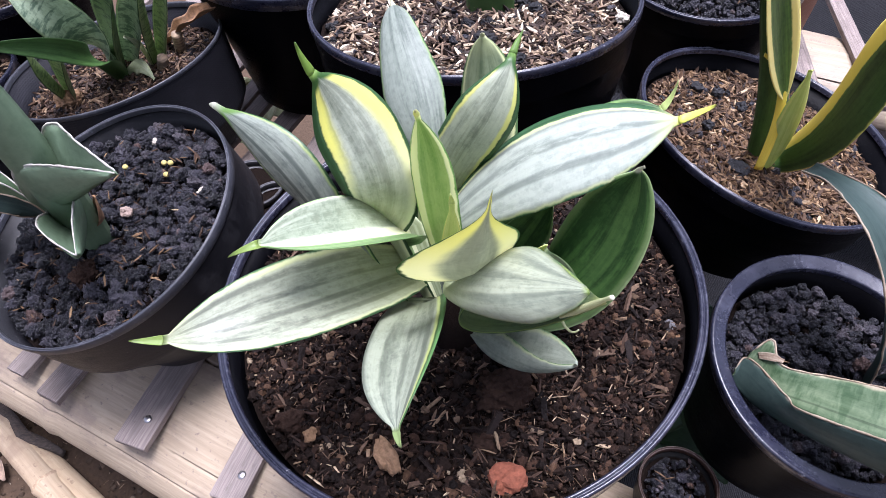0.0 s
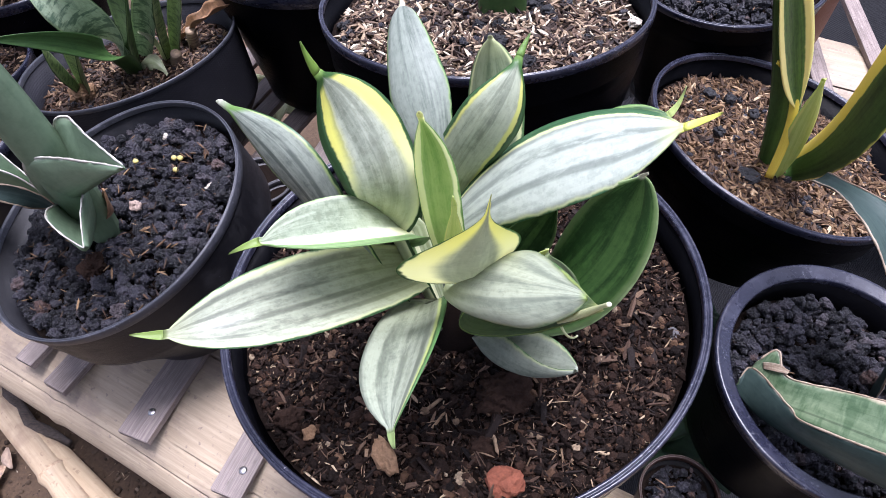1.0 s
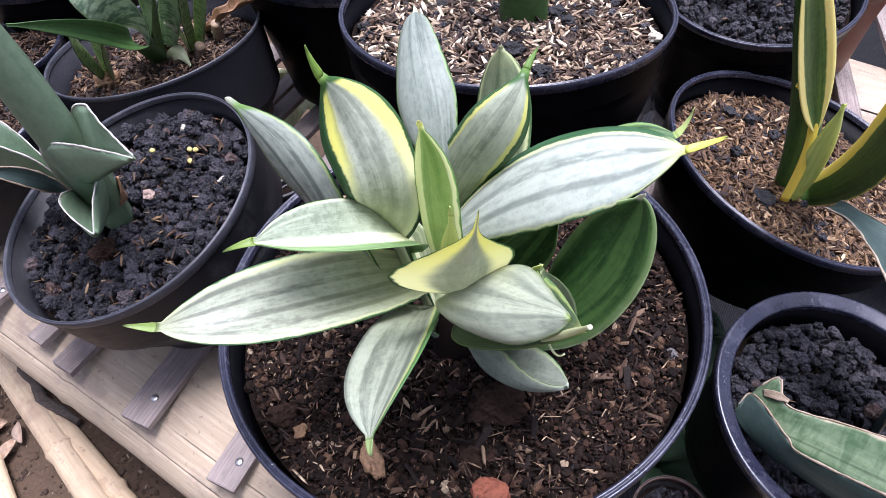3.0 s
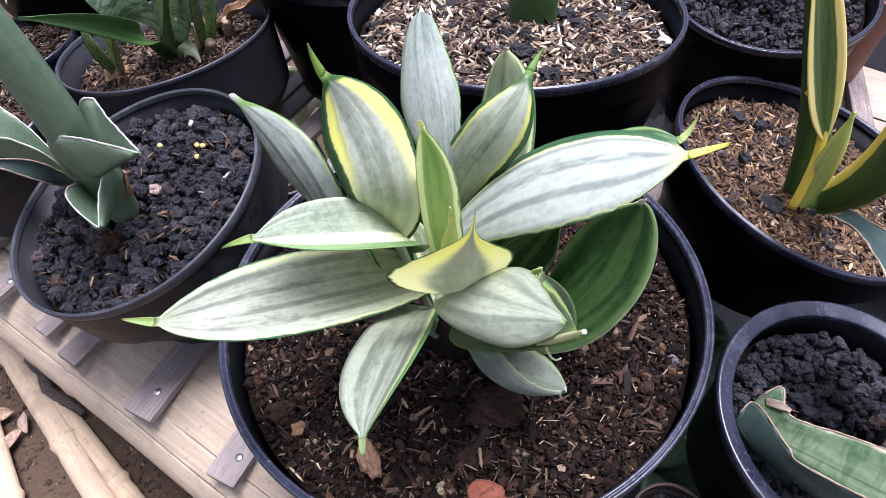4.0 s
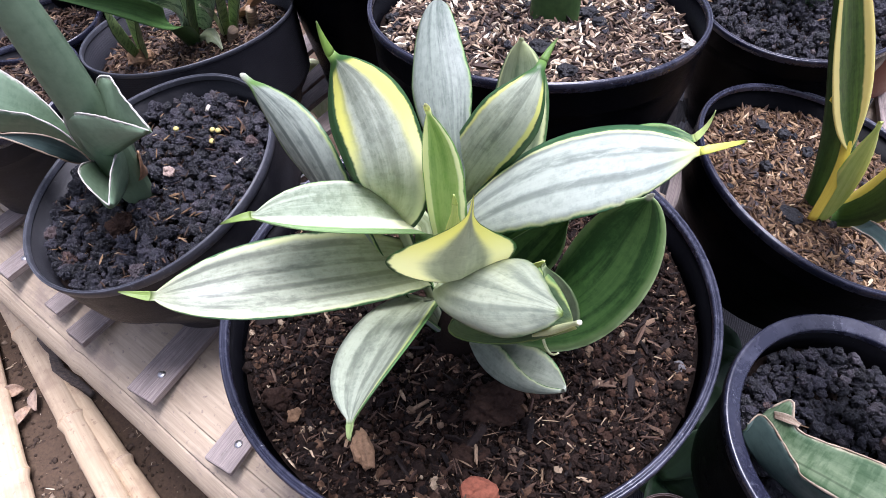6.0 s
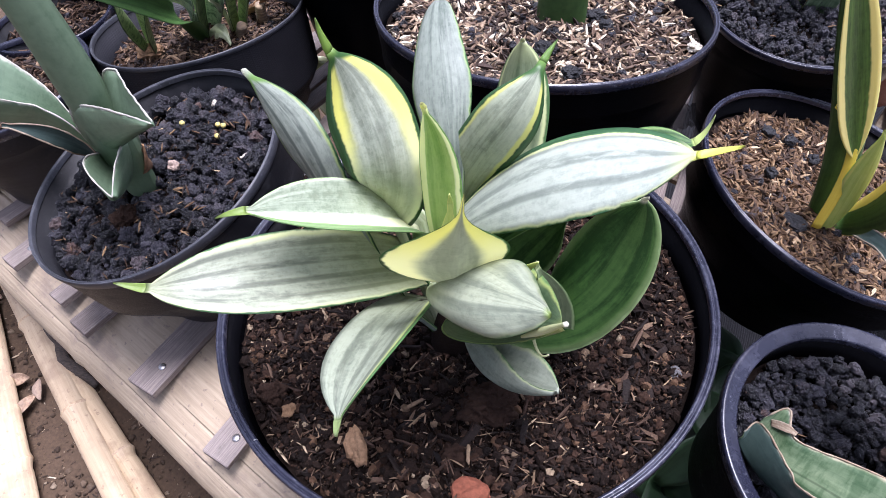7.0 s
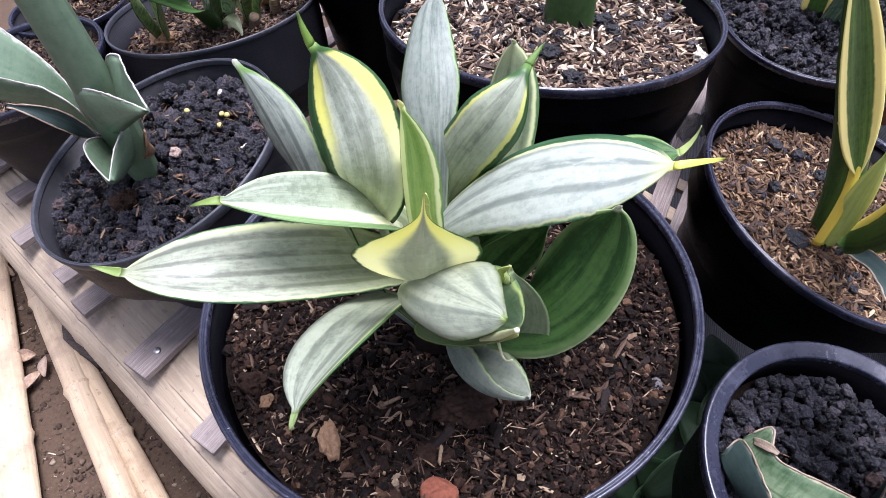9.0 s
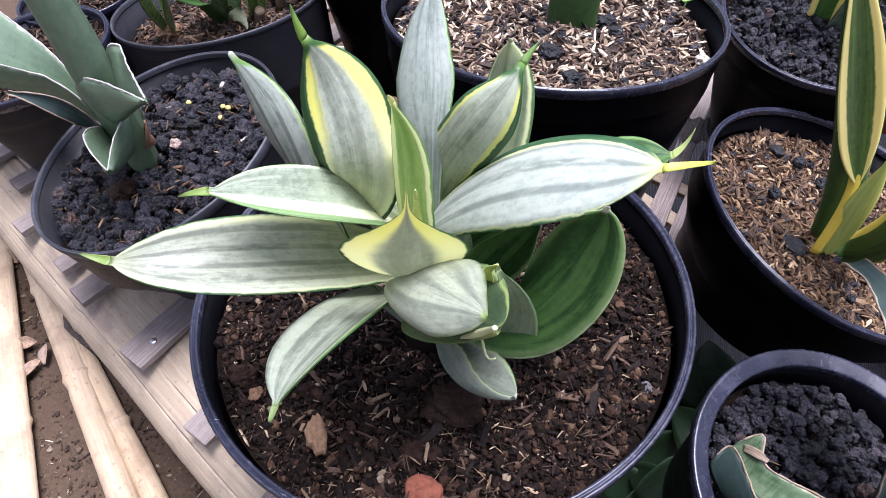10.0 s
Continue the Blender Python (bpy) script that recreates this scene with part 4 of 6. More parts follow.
# ---- bamboo poles lying on the path ----
def ground_pole(label, p, q, r, nodes, seed, flat=1.0, cut=0.0):
    """A split pole on the soil; up to the share `cut` of its length one side is hacked away."""
    p, q = np.array(p), np.array(q)
    d = q - p
    n_p = 220
    side = np.cross(d, (0, 0, 1))
    side /= np.linalg.norm(side)
    vs_, fs_, uv_ = [], [], []
    for i in range(n_p + 1):
        f = i / n_p
        c_ = p + d * f
        ridge = sum(0.0016 * math.exp(-((f - q_) / 0.008) ** 2) - 0.0007 * math.exp(-((f - q_ - 0.02) / 0.008) ** 2) for q_ in nodes)
        rr = r + ridge + 0.0006 * noise.noise(Vector((f * 7, seed, 0)))
        for k_ in range(18):
            a = 2 * math.pi * k_ / 18
            across = rr * math.cos(a)
            if cut:
                across = max(across, -rr * (0.30 + 0.70 * min(1.0, max(0.0, (f - cut + 0.05) / 0.05)) ** 0.7))
            vs_.append(c_ + side * across + np.array((0, 0, 1)) * rr * flat * math.sin(a))
            uv_.append((f * np.linalg.norm(d), abs(a - math.pi) * r))
    for i in range(n_p):
        for k_ in range(18):
            j = (k_ + 1) % 18
            fs_.append((i * 18 + k_, i * 18 + j, i * 18 + 18 + j, i * 18 + 18 + k_))
    fs_ += [tuple(reversed(range(18))), tuple(range(n_p * 18, n_p * 18 + 18))]
    ob = mesh_part("bamboo_pole", vs_, fs_, POLE, uvs=uv_)
    for q_ in nodes:      # the ring left where a leaf sheath sat
        if q_ < cut:
            continue
        rv, rf = [], []
        for i_, (df, dr) in enumerate(((-0.0040, 0.0), (-0.0022, 0.0007), (0.0, 0.0010), (0.0022, 0.0002))):
            c_ = p + d * (q_ + df)
            for k_ in range(18):
                a = 2 * math.pi * k_ / 18
                rr = r + 0.0012 + dr * (0.7 + 0.5 * noise.noise(Vector((k_, seed, q_ * 9))))
                rv.append(c_ + side * rr * math.cos(a) + np.array((0, 0, 1)) * rr * flat * math.sin(a))
        for i_ in range(3):
            for k_ in range(18):
                j = (k_ + 1) % 18
                rf.append((i_ * 18 + k_, i_ * 18 + j, i_ * 18 + 18 + j, i_ * 18 + 18 + k_))
        mesh_part("node_ring", rv, rf, NODE_RING, ob, "brown ring of a bamboo node")
    return tagged(ob, label, "bamboo pole", "bamboo poles on the ground")


gz = GROUND_Z
ground_pole("pale split bamboo pole lying on the soil", (-0.640, 0.4432, gz + 0.017), (-0.180, 0.0158, gz + 0.017), 0.0135, (0.26, 0.487, 0.8), 1, 0.85)
ground_pole("pale bamboo pole on the soil, one end hacked away", (-0.545, 0.358, gz + 0.014), (-0.166, 0.048, gz + 0.012), 0.0115, (0.52, 0.84), 2, 0.85, 0.34)
ground_pole("broad pale bamboo strip lying on the soil", (-0.670, 0.430, gz + 0.012), (-0.328, 0.008, gz + 0.012), 0.022, (0.62,), 3, 0.45)

vs_, fs_ = stick([(-0.506, 0.338, gz + 0.016), (-0.492, 0.322, gz + 0.020), (-0.474, 0.304, gz + 0.017), (-0.458, 0.286, gz + 0.019), (-0.436, 0.277, gz + 0.016), (-0.412, 0.268, gz + 0.012)], [0.0035, 0.0075, 0.0062, 0.0082, 0.0070, 0.0030], 18)
vs_ = [v + np.array([noise.noise(Vector(v) * 160 + Vector((k_, 0, 0))) for k_ in (0, 7, 13)]) * 0.0028 for v in vs_]
tagged(mesh_part("bark_strip", vs_, fs_, BARK), "dark charred curl of bark lying beside a bamboo pole", "bark")



# ---- the pots ----
MAIN = ((0.0049, 0.1843, 0.45), (-0.041, 0.021, 0.999), 0.120)
LEFT = ((-0.2125, 0.2787, 0.4153), (-0.263, -0.079, 0.962), 0.0911)
RIGHT = ((0.2314, 0.3237, 0.4018), (0.244, 0.034, 0.969), 0.0927)
BACK = ((0.0318, 0.3841, 0.4833), (0.001, 0.159, 0.987), 0.1072)
LOW = ((0.2068, 0.1484, 0.3948), (0.116, -0.083, 0.990), 0.0695)
FAR_LEFT = ((-0.255, 0.465, 0.4033), (-0.126, 0.147, 0.981), 0.0901)
BACK_RIGHT = ((0.2315, 0.4865, 0.4370), (0.0, -0.10, 0.995), 0.0805)
BACK_LEFT = ((-0.1023, 0.5556, 0.4396), (0, 0.05, 1.0), 0.0998)
flower_pot("black plastic pot with a worn glossy rim, holding the silver rosette", *MAIN, BENCH_Z, BLACK, RIM, 0.0042, 0.006, 0.72, seed=1)
flower_pot("dusty black plastic pot leaning outward, filled with black lava grit", *LEFT, BENCH_Z, BLACK_DUSTY, RIM_DUSTY, 0.0024, 0.006, 0.70, collar=0.045, seed=2)
flower_pot("black plastic pot filled with brown rice husk", *RIGHT, BENCH_Z, BLACK, RIM, 0.0036, 0.005, 0.74, seed=3)
flower_pot("large black plastic pot filled with pale rice husk", *BACK, BENCH_Z, BLACK, RIM, 0.0032, 0.005, 0.72, seed=4)
flower_pot("small black plastic pot with a broad flat rim", *LOW, BENCH_Z, BLACK, RIM, 0.0090, 0.006, 0.76, seed=5, flat=True)
flower_pot("black plastic pot with an embossed wall", *FAR_LEFT, BENCH_Z, BLACK_WOVEN, RIM_DUSTY, 0.0020, 0.0028, 0.80, collar=0.06, seed=6)
flower_pot("black plastic pot of lava grit behind others", *BACK_RIGHT, BENCH_Z, BLACK, RIM, 0.0034, 0.005, 0.66, seed=7)
flower_pot("glossy black plastic pot standing on battens", *BACK_LEFT, BENCH_Z, BLACK, RIM, 0.008, 0.010, 0.70, seed=8)

# fillings
bed = soil_bed("dark potting soil with bark chips and small stones", MAIN[0], MAIN[1], 0.1138, 0.021, 0.0045, 3)
rng = np.random.default_rng(11)
CRUMB = island_material("soil_crumb", ((0.0, (0.0075, 0.0045, 0.0034)), (0.55, (0.021, 0.0115, 0.0075)), (0.86, (0.052, 0.027, 0.017)), (0.97, (0.13, 0.075, 0.043)), (1.0, (0.42, 0.33, 0.22))), 0.75, 900, 0.9, 0.15)
k = 15000
pos = bed_places(rng, k, 0.1120, 0.0045, 3, 0.0035)
s_ = np.clip(rng.gamma(1.8, 0.00052, k), 0.0004, 0.0030)
strew("soil_crumb", BITS, pos, s_[:, None] * rng.uniform(0.7, 1.2, (k, 3)), rng, 0.3, CRUMB, bed)
k = 260
pos = bed_places(rng, k, 0.1110, 0.0045, 3, 0.0025)
s_ = np.clip(rng.gamma(3.0, 0.0006, k), 0.0010, 0.0036)
strew("soil_clod", SMALL_CRAGS, pos, s_[:, None] * rng.uniform(0.6, 1.1, (k, 3)), rng, 0.3, CRUMB, bed)
k = 8500
pos = bed_places(rng, k, 0.1120, 0.0045, 3, 0.0042)
l = np.clip(rng.gamma(2.0, 0.00078, k), 0.0006, 0.0060)
strew("bark_splinter", CHIP_SHAPES[:4] + HUSKS, pos, np.stack([l, np.maximum(l * rng.uniform(0.08, 0.30, k), 0.00025), np.maximum(l * rng.uniform(0.05, 0.13, k), 0.0002)], 1), rng, 0.66, CHIPS, bed)
k = 320
pos = bed_places(rng, k, 0.1110, 0.0045, 3, 0.0030) + [0, 0, 0.0018]
l = rng.uniform(0.002, 0.0055, k)
strew("root_fibre", HUSKS, pos, np.stack([l, np.full(k, 0.00028), np.full(k, 0.00028)], 1), rng, 0.8, CHIPS, bed)
# larger splinters, each a piece of its own
for v_, f_ in CHIP_SHAPES[:6] + HUSKS[:4]:
    for q in range(7):
        a_, r_ = rng.uniform(0, 2 * np.pi), 0.104 * math.sqrt(rng.uniform(0.05, 1))
        x_, y_ = r_ * math.cos(a_), r_ * math.sin(a_)
        l_ = rng.uniform(0.0030, 0.0062)
        vv = (v_ * [l_, l_ * rng.uniform(0.16, 0.32), l_ * 0.11]) @ rotations(rng, 1, 0.85)[0].T + [x_, y_, soil_height(x_, y_, 0.0045, 3) + 0.0040]
        mesh_part("bark_chip", vv.tolist(), f_.tolist(), CHIP_PIECE, bed, smooth=False)
lava_bed("black lava grit with husks and beads in a leaning pot", LEFT[0], LEFT[1], 0.0865, 0.017, 1050, 21, (0.0022, 0.0044), 240, CRAGS + NUGGETS, 2400)
lava_bed("black lava grit in a small pot", LOW[0], LOW[1], 0.059, 0.020, 1050, 22, (0.0016, 0.0035), 6, NUGGETS + SMALL_CRAGS, 1600)
lava_bed("black lava grit in a pot behind", BACK_RIGHT[0], BACK_RIGHT[1], 0.0755, 0.014, 1000, 23, (0.0018, 0.0034), 20, SMALL_CRAGS, 3000)
husk_bed("brown rice husk and charcoal bits in a pot", RIGHT[0], RIGHT[1], 0.087, 0.018, 7500, 24, HUSK, (0.0028, 0.0060))
husk_bed("pale rice husk in a large pot", BACK[0], BACK[1], 0.101, 0.019, 6000, 25, HUSK_PALE, (0.0025, 0.006))
husk_bed("dark brown husk and bark filling an embossed pot", FAR_LEFT[0], FAR_LEFT[1], 0.084, 0.022, 4200, 26, HUSK_DARK, (0.0022, 0.006))
soil_bed("dark soil in a glossy pot", BACK_LEFT[0], BACK_LEFT[1], 0.09, 0.02, 0.004, 27)

# ---- the silver rosette ----
rosette = plant("snake_plant_rosette", (0.001, 0.163, 0.428), "variegated bird's-nest snake plant with silver leaves and yellow margins", "snake plant")
LEAVES = [
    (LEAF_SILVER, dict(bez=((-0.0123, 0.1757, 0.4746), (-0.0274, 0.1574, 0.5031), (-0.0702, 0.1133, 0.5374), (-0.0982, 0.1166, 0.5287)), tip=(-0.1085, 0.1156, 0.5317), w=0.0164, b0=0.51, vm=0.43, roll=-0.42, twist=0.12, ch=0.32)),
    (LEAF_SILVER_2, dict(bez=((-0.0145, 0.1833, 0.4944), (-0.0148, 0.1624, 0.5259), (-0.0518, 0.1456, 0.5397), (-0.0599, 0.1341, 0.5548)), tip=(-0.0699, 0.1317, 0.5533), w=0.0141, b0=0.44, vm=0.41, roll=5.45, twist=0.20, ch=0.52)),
    (LEAF_YELLOW, dict(bez=((-0.0259, 0.1806, 0.5099), (-0.0141, 0.1565, 0.5473), (-0.0265, 0.1903, 0.5537), (-0.0396, 0.1846, 0.5826)), tip=(-0.0433, 0.1869, 0.5935), w=0.0158, b0=0.80, vm=0.58, roll=2.83, twist=0.17, ch=0.26)),
    (LEAF_GREY, dict(bez=((-0.0178, 0.1613, 0.4612), (-0.0562, 0.1787, 0.5202), (-0.0405, 0.1694, 0.5453), (-0.0862, 0.2093, 0.5515)), tip=(-0.0903, 0.2152, 0.5479), w=0.0124, b0=0.51, vm=0.60, roll=4.29, twist=-0.76, ch=0.17)),
    (LEAF_UPRIGHT, dict(bez=((-0.0022, 0.1993, 0.5287), (-0.0075, 0.2102, 0.5474), (-0.0149, 0.2487, 0.5638), (-0.0132, 0.2601, 0.5566)), tip=(-0.0146, 0.2690, 0.5545), w=0.0130, b0=0.55, vm=0.36, taper=0.60, roll=3.31, twist=0.14, ch=0.21)),
    (LEAF_BACK, dict(bez=((-0.0062, 0.1809, 0.4640), (-0.0021, 0.2185, 0.5135), (0.0194, 0.1759, 0.5445), (0.0327, 0.2096, 0.5650)), tip=(0.0373, 0.2168, 0.5700), w=0.0127, b0=0.48, vm=0.67, roll=2.74, twist=0.18, ch=0.23)),
    (LEAF_OLIVE, dict(bez=((0.0058, 0.1662, 0.4481), (0.0233, 0.1923, 0.4825), (0.0263, 0.2408, 0.5369), (0.0241, 0.2407, 0.5522)), tip=(0.0238, 0.2389, 0.5549), w=0.0141, b0=0.55, vm=0.57, roll=3.57, twist=0.0, ch=0.27)),
    (LEAF_BRIGHT, dict(bez=((0.0024, 0.1835, 0.4957), (0.0373, 0.1816, 0.5511), (0.0706, 0.1739, 0.5507), (0.0843, 0.1656, 0.5654)), tip=(0.1024, 0.1770, 0.5601), w=0.0212, b0=0.39, vm=0.42, roll=3.80, twist=-0.09, ch=0.19)),
    (LEAF_DARK, dict(bez=((0.0222, 0.1684, 0.4612), (0.0543, 0.1327, 0.4859), (0.0702, 0.1615, 0.5317), (0.0686, 0.1515, 0.5577)), tip=(0.0690, 0.1492, 0.5615), w=0.0177, b0=0.52, vm=0.40, roll=3.65, twist=-0.49, ch=0.32)),
    (LEAF_GREEN, dict(bez=((0.0089, 0.1660, 0.4658), (-0.0056, 0.1615, 0.5277), (-0.0001, 0.1816, 0.5342), (-0.0053, 0.1692, 0.5741)), tip=(-0.0054, 0.1671, 0.5781), w=0.0091, b0=0.51, vm=0.53, roll=3.61, twist=-0.08, ch=0.25)),
    (LEAF_SILVER_3, dict(bez=((-0.0118, 0.1668, 0.4614), (-0.0107, 0.1427, 0.4987), (-0.0184, 0.0933, 0.5344), (-0.0183, 0.0760, 0.5329)), tip=(-0.0171, 0.0697, 0.5364), w=0.0148, b0=0.54, vm=0.51, roll=5.75, twist=-0.04, ch=0.29)),
]
# added core that blocks light; its soil-dark colour stands for the shade between leaf feet
core, _ = lathe([(0.001, -0.002), (0.011, -0.001), (0.011, 0.008), (0.009, 0.020), (0.006, 0.034), (0.001, 0.036)], 24, 0.05, 1)
bmesh.ops.translate(core, verts=core.verts, vec=(0.003, 0.166, 0.426))
part("crown", core, SOIL, rosette, "added core at the heart of the rosette, near-black for its shade")
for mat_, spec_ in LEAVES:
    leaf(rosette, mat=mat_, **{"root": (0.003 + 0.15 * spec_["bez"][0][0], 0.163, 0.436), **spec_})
keep_world(rosette)


def tube_leaf(parent, bez, radii, mat, steps=20, rows=24, flatten=1.0, label="", name="leaf"):
    """A thick, nearly round leaf or stem along a curve."""
    P0, P1, P2, P3 = [np.array(p) for p in bez]
    verts, uvs, faces = [], [], []
    for i in range(rows + 1):
        v = i / rows
        m = (1 - v) ** 3 * P0 + 3 * v * (1 - v) ** 2 * P1 + 3 * v * v * (1 - v) * P2 + v ** 3 * P3
        t = 3 * (1 - v) ** 2 * (P1 - P0) + 6 * v * (1 - v) * (P2 - P1) + 3 * v * v * (P3 - P2)
        t /= np.linalg.norm(t)
        a = np.cross(t, TOWARDS)
        a /= np.linalg.norm(a)
        b = np.cross(a, t)
        r = np.interp(v, np.linspace(0, 1, len(radii)), radii)
        for k_ in range(steps + 1):
            q = 2 * math.pi * k_ / steps
            verts.append(m + a * r * math.cos(q) + b * r * flatten * math.sin(q))
            uvs.append((0.1 + 0.8 * k_ / steps, v))
    c_ = steps + 1
    for i in range(rows):
        for k_ in range(steps):
            p = i * c_ + k_
            faces.append((p, p + 1, p + c_ + 1, p + c_))
    faces.append(tuple(range(rows * c_, rows * c_ + steps)))
    return mesh_part(name, verts, faces, mat, parent, label, uvs=uvs)


def hood_leaf(parent, base, keel, neck, tip, left, right, mat, label):
    """A young leaf bent over like a hood: rounded below, with a broad lobe on either side and a spike on top."""
    base, keel, neck, tip, left, right = [np.array(p) for p in (base, keel, neck, tip, left, right)]
    rows, cols, vk = 36, 24, 0.30
    verts, uvs, faces = [], [], []
    back = -TOWARDS
    for side in (0, 1):
        for i in range(rows + 1):
            v = i / rows
            c_ = base * (1 - v) ** 3 + 3 * v * (1 - v) ** 2 * (keel + (keel - base) * 0.1) + 3 * v * v * (1 - v) * neck + tip * v ** 3
            if v < vk:
                w_ = math.sqrt(max(0.0, 1 - ((vk - v) / vk) ** 2)) * 0.89 + 0.11
            else:
                x = (v - vk) / (1 - vk)
                w_ = (0.5 + 0.5 * math.cos(math.pi * min(1.0, x / 0.80))) ** 0.92 * 0.89 + 0.11 * (1 - x) ** 0.8
            for j in range(cols + 1):
                s = 2 * j / cols - 1
                arm = (right - keel) if s > 0 else (left - keel)
                q = abs(s)
                p = c_ + arm * q * w_ + TOWARDS * 0.0045 * (q ** 0.9 - q ** 2.2) * w_ - TOWARDS * 0.003 * (1 - q) * max(0.0, 0.22 - v) / 0.22
                if side:
                    p = p + back * (0.0003 + 0.0012 * (1 - q ** 3) * w_)
                verts.append(p)
                uvs.append(((s + 1) / 2, v * 0.95 if v < 0.93 else 0.8835 + (v - 0.93) * 3.2))
    c = cols + 1
    half = (rows + 1) * c
    for i in range(rows):
        for j in range(cols):
            a = i * c + j
            faces.append((a, a + 1, a + c + 1, a + c))
            faces.append((half + a, half + a + c, half + a + c + 1, half + a + 1))
        for j in (0, cols):
            a = i * c + j
            faces.append((a, a + c, half + a + c, half + a) if j == 0 else (a, half + a, half + a + c, a + c))
    return mesh_part("leaf", verts, faces, mat, parent, label, uvs=uvs)


hood_leaf(rosette, (0.0092, 0.1285, 0.5325), (0.0112, 0.1215, 0.5530), (0.0128, 0.1195, 0.5700), (0.0145, 0.1173, 0.5915), (-0.0168, 0.1312, 0.5387), (0.0275, 0.1397, 0.5401), LEAF_HOOD, "young leaf bent over like a hood, grey with yellow sides")
fold_leaf(rosette, ((0.0070, 0.1430, 0.4900), (-0.0082, 0.1154, 0.5110), (0.0363, 0.1016, 0.5359), (0.0420, 0.0930, 0.5710)), ((0.0110, 0.1580, 0.4800), (0.0045, 0.1313, 0.5019), (0.0460, 0.1161, 0.5353), (0.0420, 0.0930, 0.5710)),
          ((0.0150, 0.1700, 0.4800), (0.0393, 0.1630, 0.5270), (0.0491, 0.1208, 0.5261), (0.0420, 0.0930, 0.5710)), LEAF_UNDER, 0.3, label="dark green leaf under the blunt one, ending in a dry cream point")
under_leaf = rosette.children[-1]
dry = tube_leaf(under_leaf, ((0.0330, 0.0990, 0.5530), (0.0400, 0.0955, 0.5640), (0.0413, 0.0924, 0.5716), (0.0430, 0.0900, 0.5765)), (0.0004, 0.0011, 0.0011, 0.0009, 0.0006, 0.0007), DRY_TIP, 12, 20, name="tip", label="dry cream point")
fold_leaf(rosette, ((0.0030, 0.1420, 0.5050), (0.0000, 0.1290, 0.5220), (0.0060, 0.1170, 0.5320), (0.0160, 0.1055, 0.5430), (0.0260, 0.0975, 0.5530), (0.0355, 0.0958, 0.5625), (0.0398, 0.0975, 0.5668)), ((0.0080, 0.1500, 0.5050), (-0.0027, 0.1306, 0.5327), (0.0215, 0.1124, 0.5533), (0.0400, 0.0980, 0.5670)),
          ((0.0110, 0.1590, 0.5000), (0.0160, 0.1480, 0.5200), (0.0290, 0.1385, 0.5365), (0.0345, 0.1280, 0.5455), (0.0380, 0.1110, 0.5570), (0.0400, 0.0990, 0.5670)), LEAF_FRONT, 0.5, 0.0016, label="broad blunt silver-grey leaf, yellowish at its foot")
fold_leaf(rosette, ((0.0130, 0.1540, 0.4500), (0.0286, 0.1535, 0.4661), (0.0285, 0.1209, 0.4737), (0.0500, 0.1200, 0.4790)), ((0.0110, 0.1570, 0.4450), (0.0160, 0.1326, 0.4551), (0.0340, 0.1241, 0.4603), (0.0500, 0.1200, 0.4790)),
          ((0.0140, 0.1600, 0.4470), (0.0262, 0.1490, 0.4657), (0.0468, 0.1469, 0.4709), (0.0510, 0.1210, 0.4790)), LEAF_LOW, 0.45, 0.0014, label="small low leaf curled lengthwise like a boat")
tube_leaf(rosette, ((0.0370, 0.1100, 0.5360), (0.0375, 0.1138, 0.5284), (0.0390, 0.1040, 0.5291), (0.0425, 0.1060, 0.5320)), (0.0005, 0.0005, 0.0004, 0.0003), DRY_TIP, 8, 14, name="withered_tip", label="small withered pale curl")
leaf(rosette, bez=((0.0280, 0.1540, 0.4950), (0.0310, 0.1480, 0.5110), (0.0330, 0.1450, 0.5200), (0.0340, 0.1420, 0.5280)), w=0.0072, mat=LEAF_LIME, tip=(0.0372, 0.1400, 0.5338), b0=0.9, vm=0.3, ch=0.35, thick=0.001)
# a small inner leaf, a dark leaf behind, and the curled tip beside the bright leaf
leaf(rosette, bez=((0.004, 0.160, 0.480), (0.003, 0.158, 0.510), (0.004, 0.157, 0.525), (0.0045, 0.158, 0.540)), w=0.0048, mat=LEAF_LIME, tip=(0.0042, 0.1575, 0.5455), b0=0.8, vm=0.3, ch=0.4, thick=0.001)
leaf(rosette, bez=((0.012, 0.172, 0.455), (0.028, 0.176, 0.475), (0.042, 0.185, 0.500), (0.049, 0.182, 0.508)), w=0.012, mat=LEAF_DARK, b0=0.6, vm=0.5, roll=0.2, ch=0.2)
leaf(rosette, bez=((0.020, 0.185, 0.490), (0.055, 0.195, 0.530), (0.082, 0.196, 0.540), (0.0925, 0.1985, 0.541)), w=0.012, mat=LEAF_CURL, tip=(0.0980, 0.2030, 0.5515), b0=0.5, vm=0.5, roll=0.5, ch=0.2)
leaf(rosette, bez=((0.034, 0.152, 0.462), (0.0455, 0.145, 0.488), (0.0460, 0.142, 0.510), (0.0372, 0.1418, 0.5285)), w=0.0135, mat=LEAF_SIDE, tip=(0.0370, 0.1415, 0.5325), b0=0.7, vm=0.35, taper=0.9, roll=-0.25, ch=0.3)
keep_world(rosette)

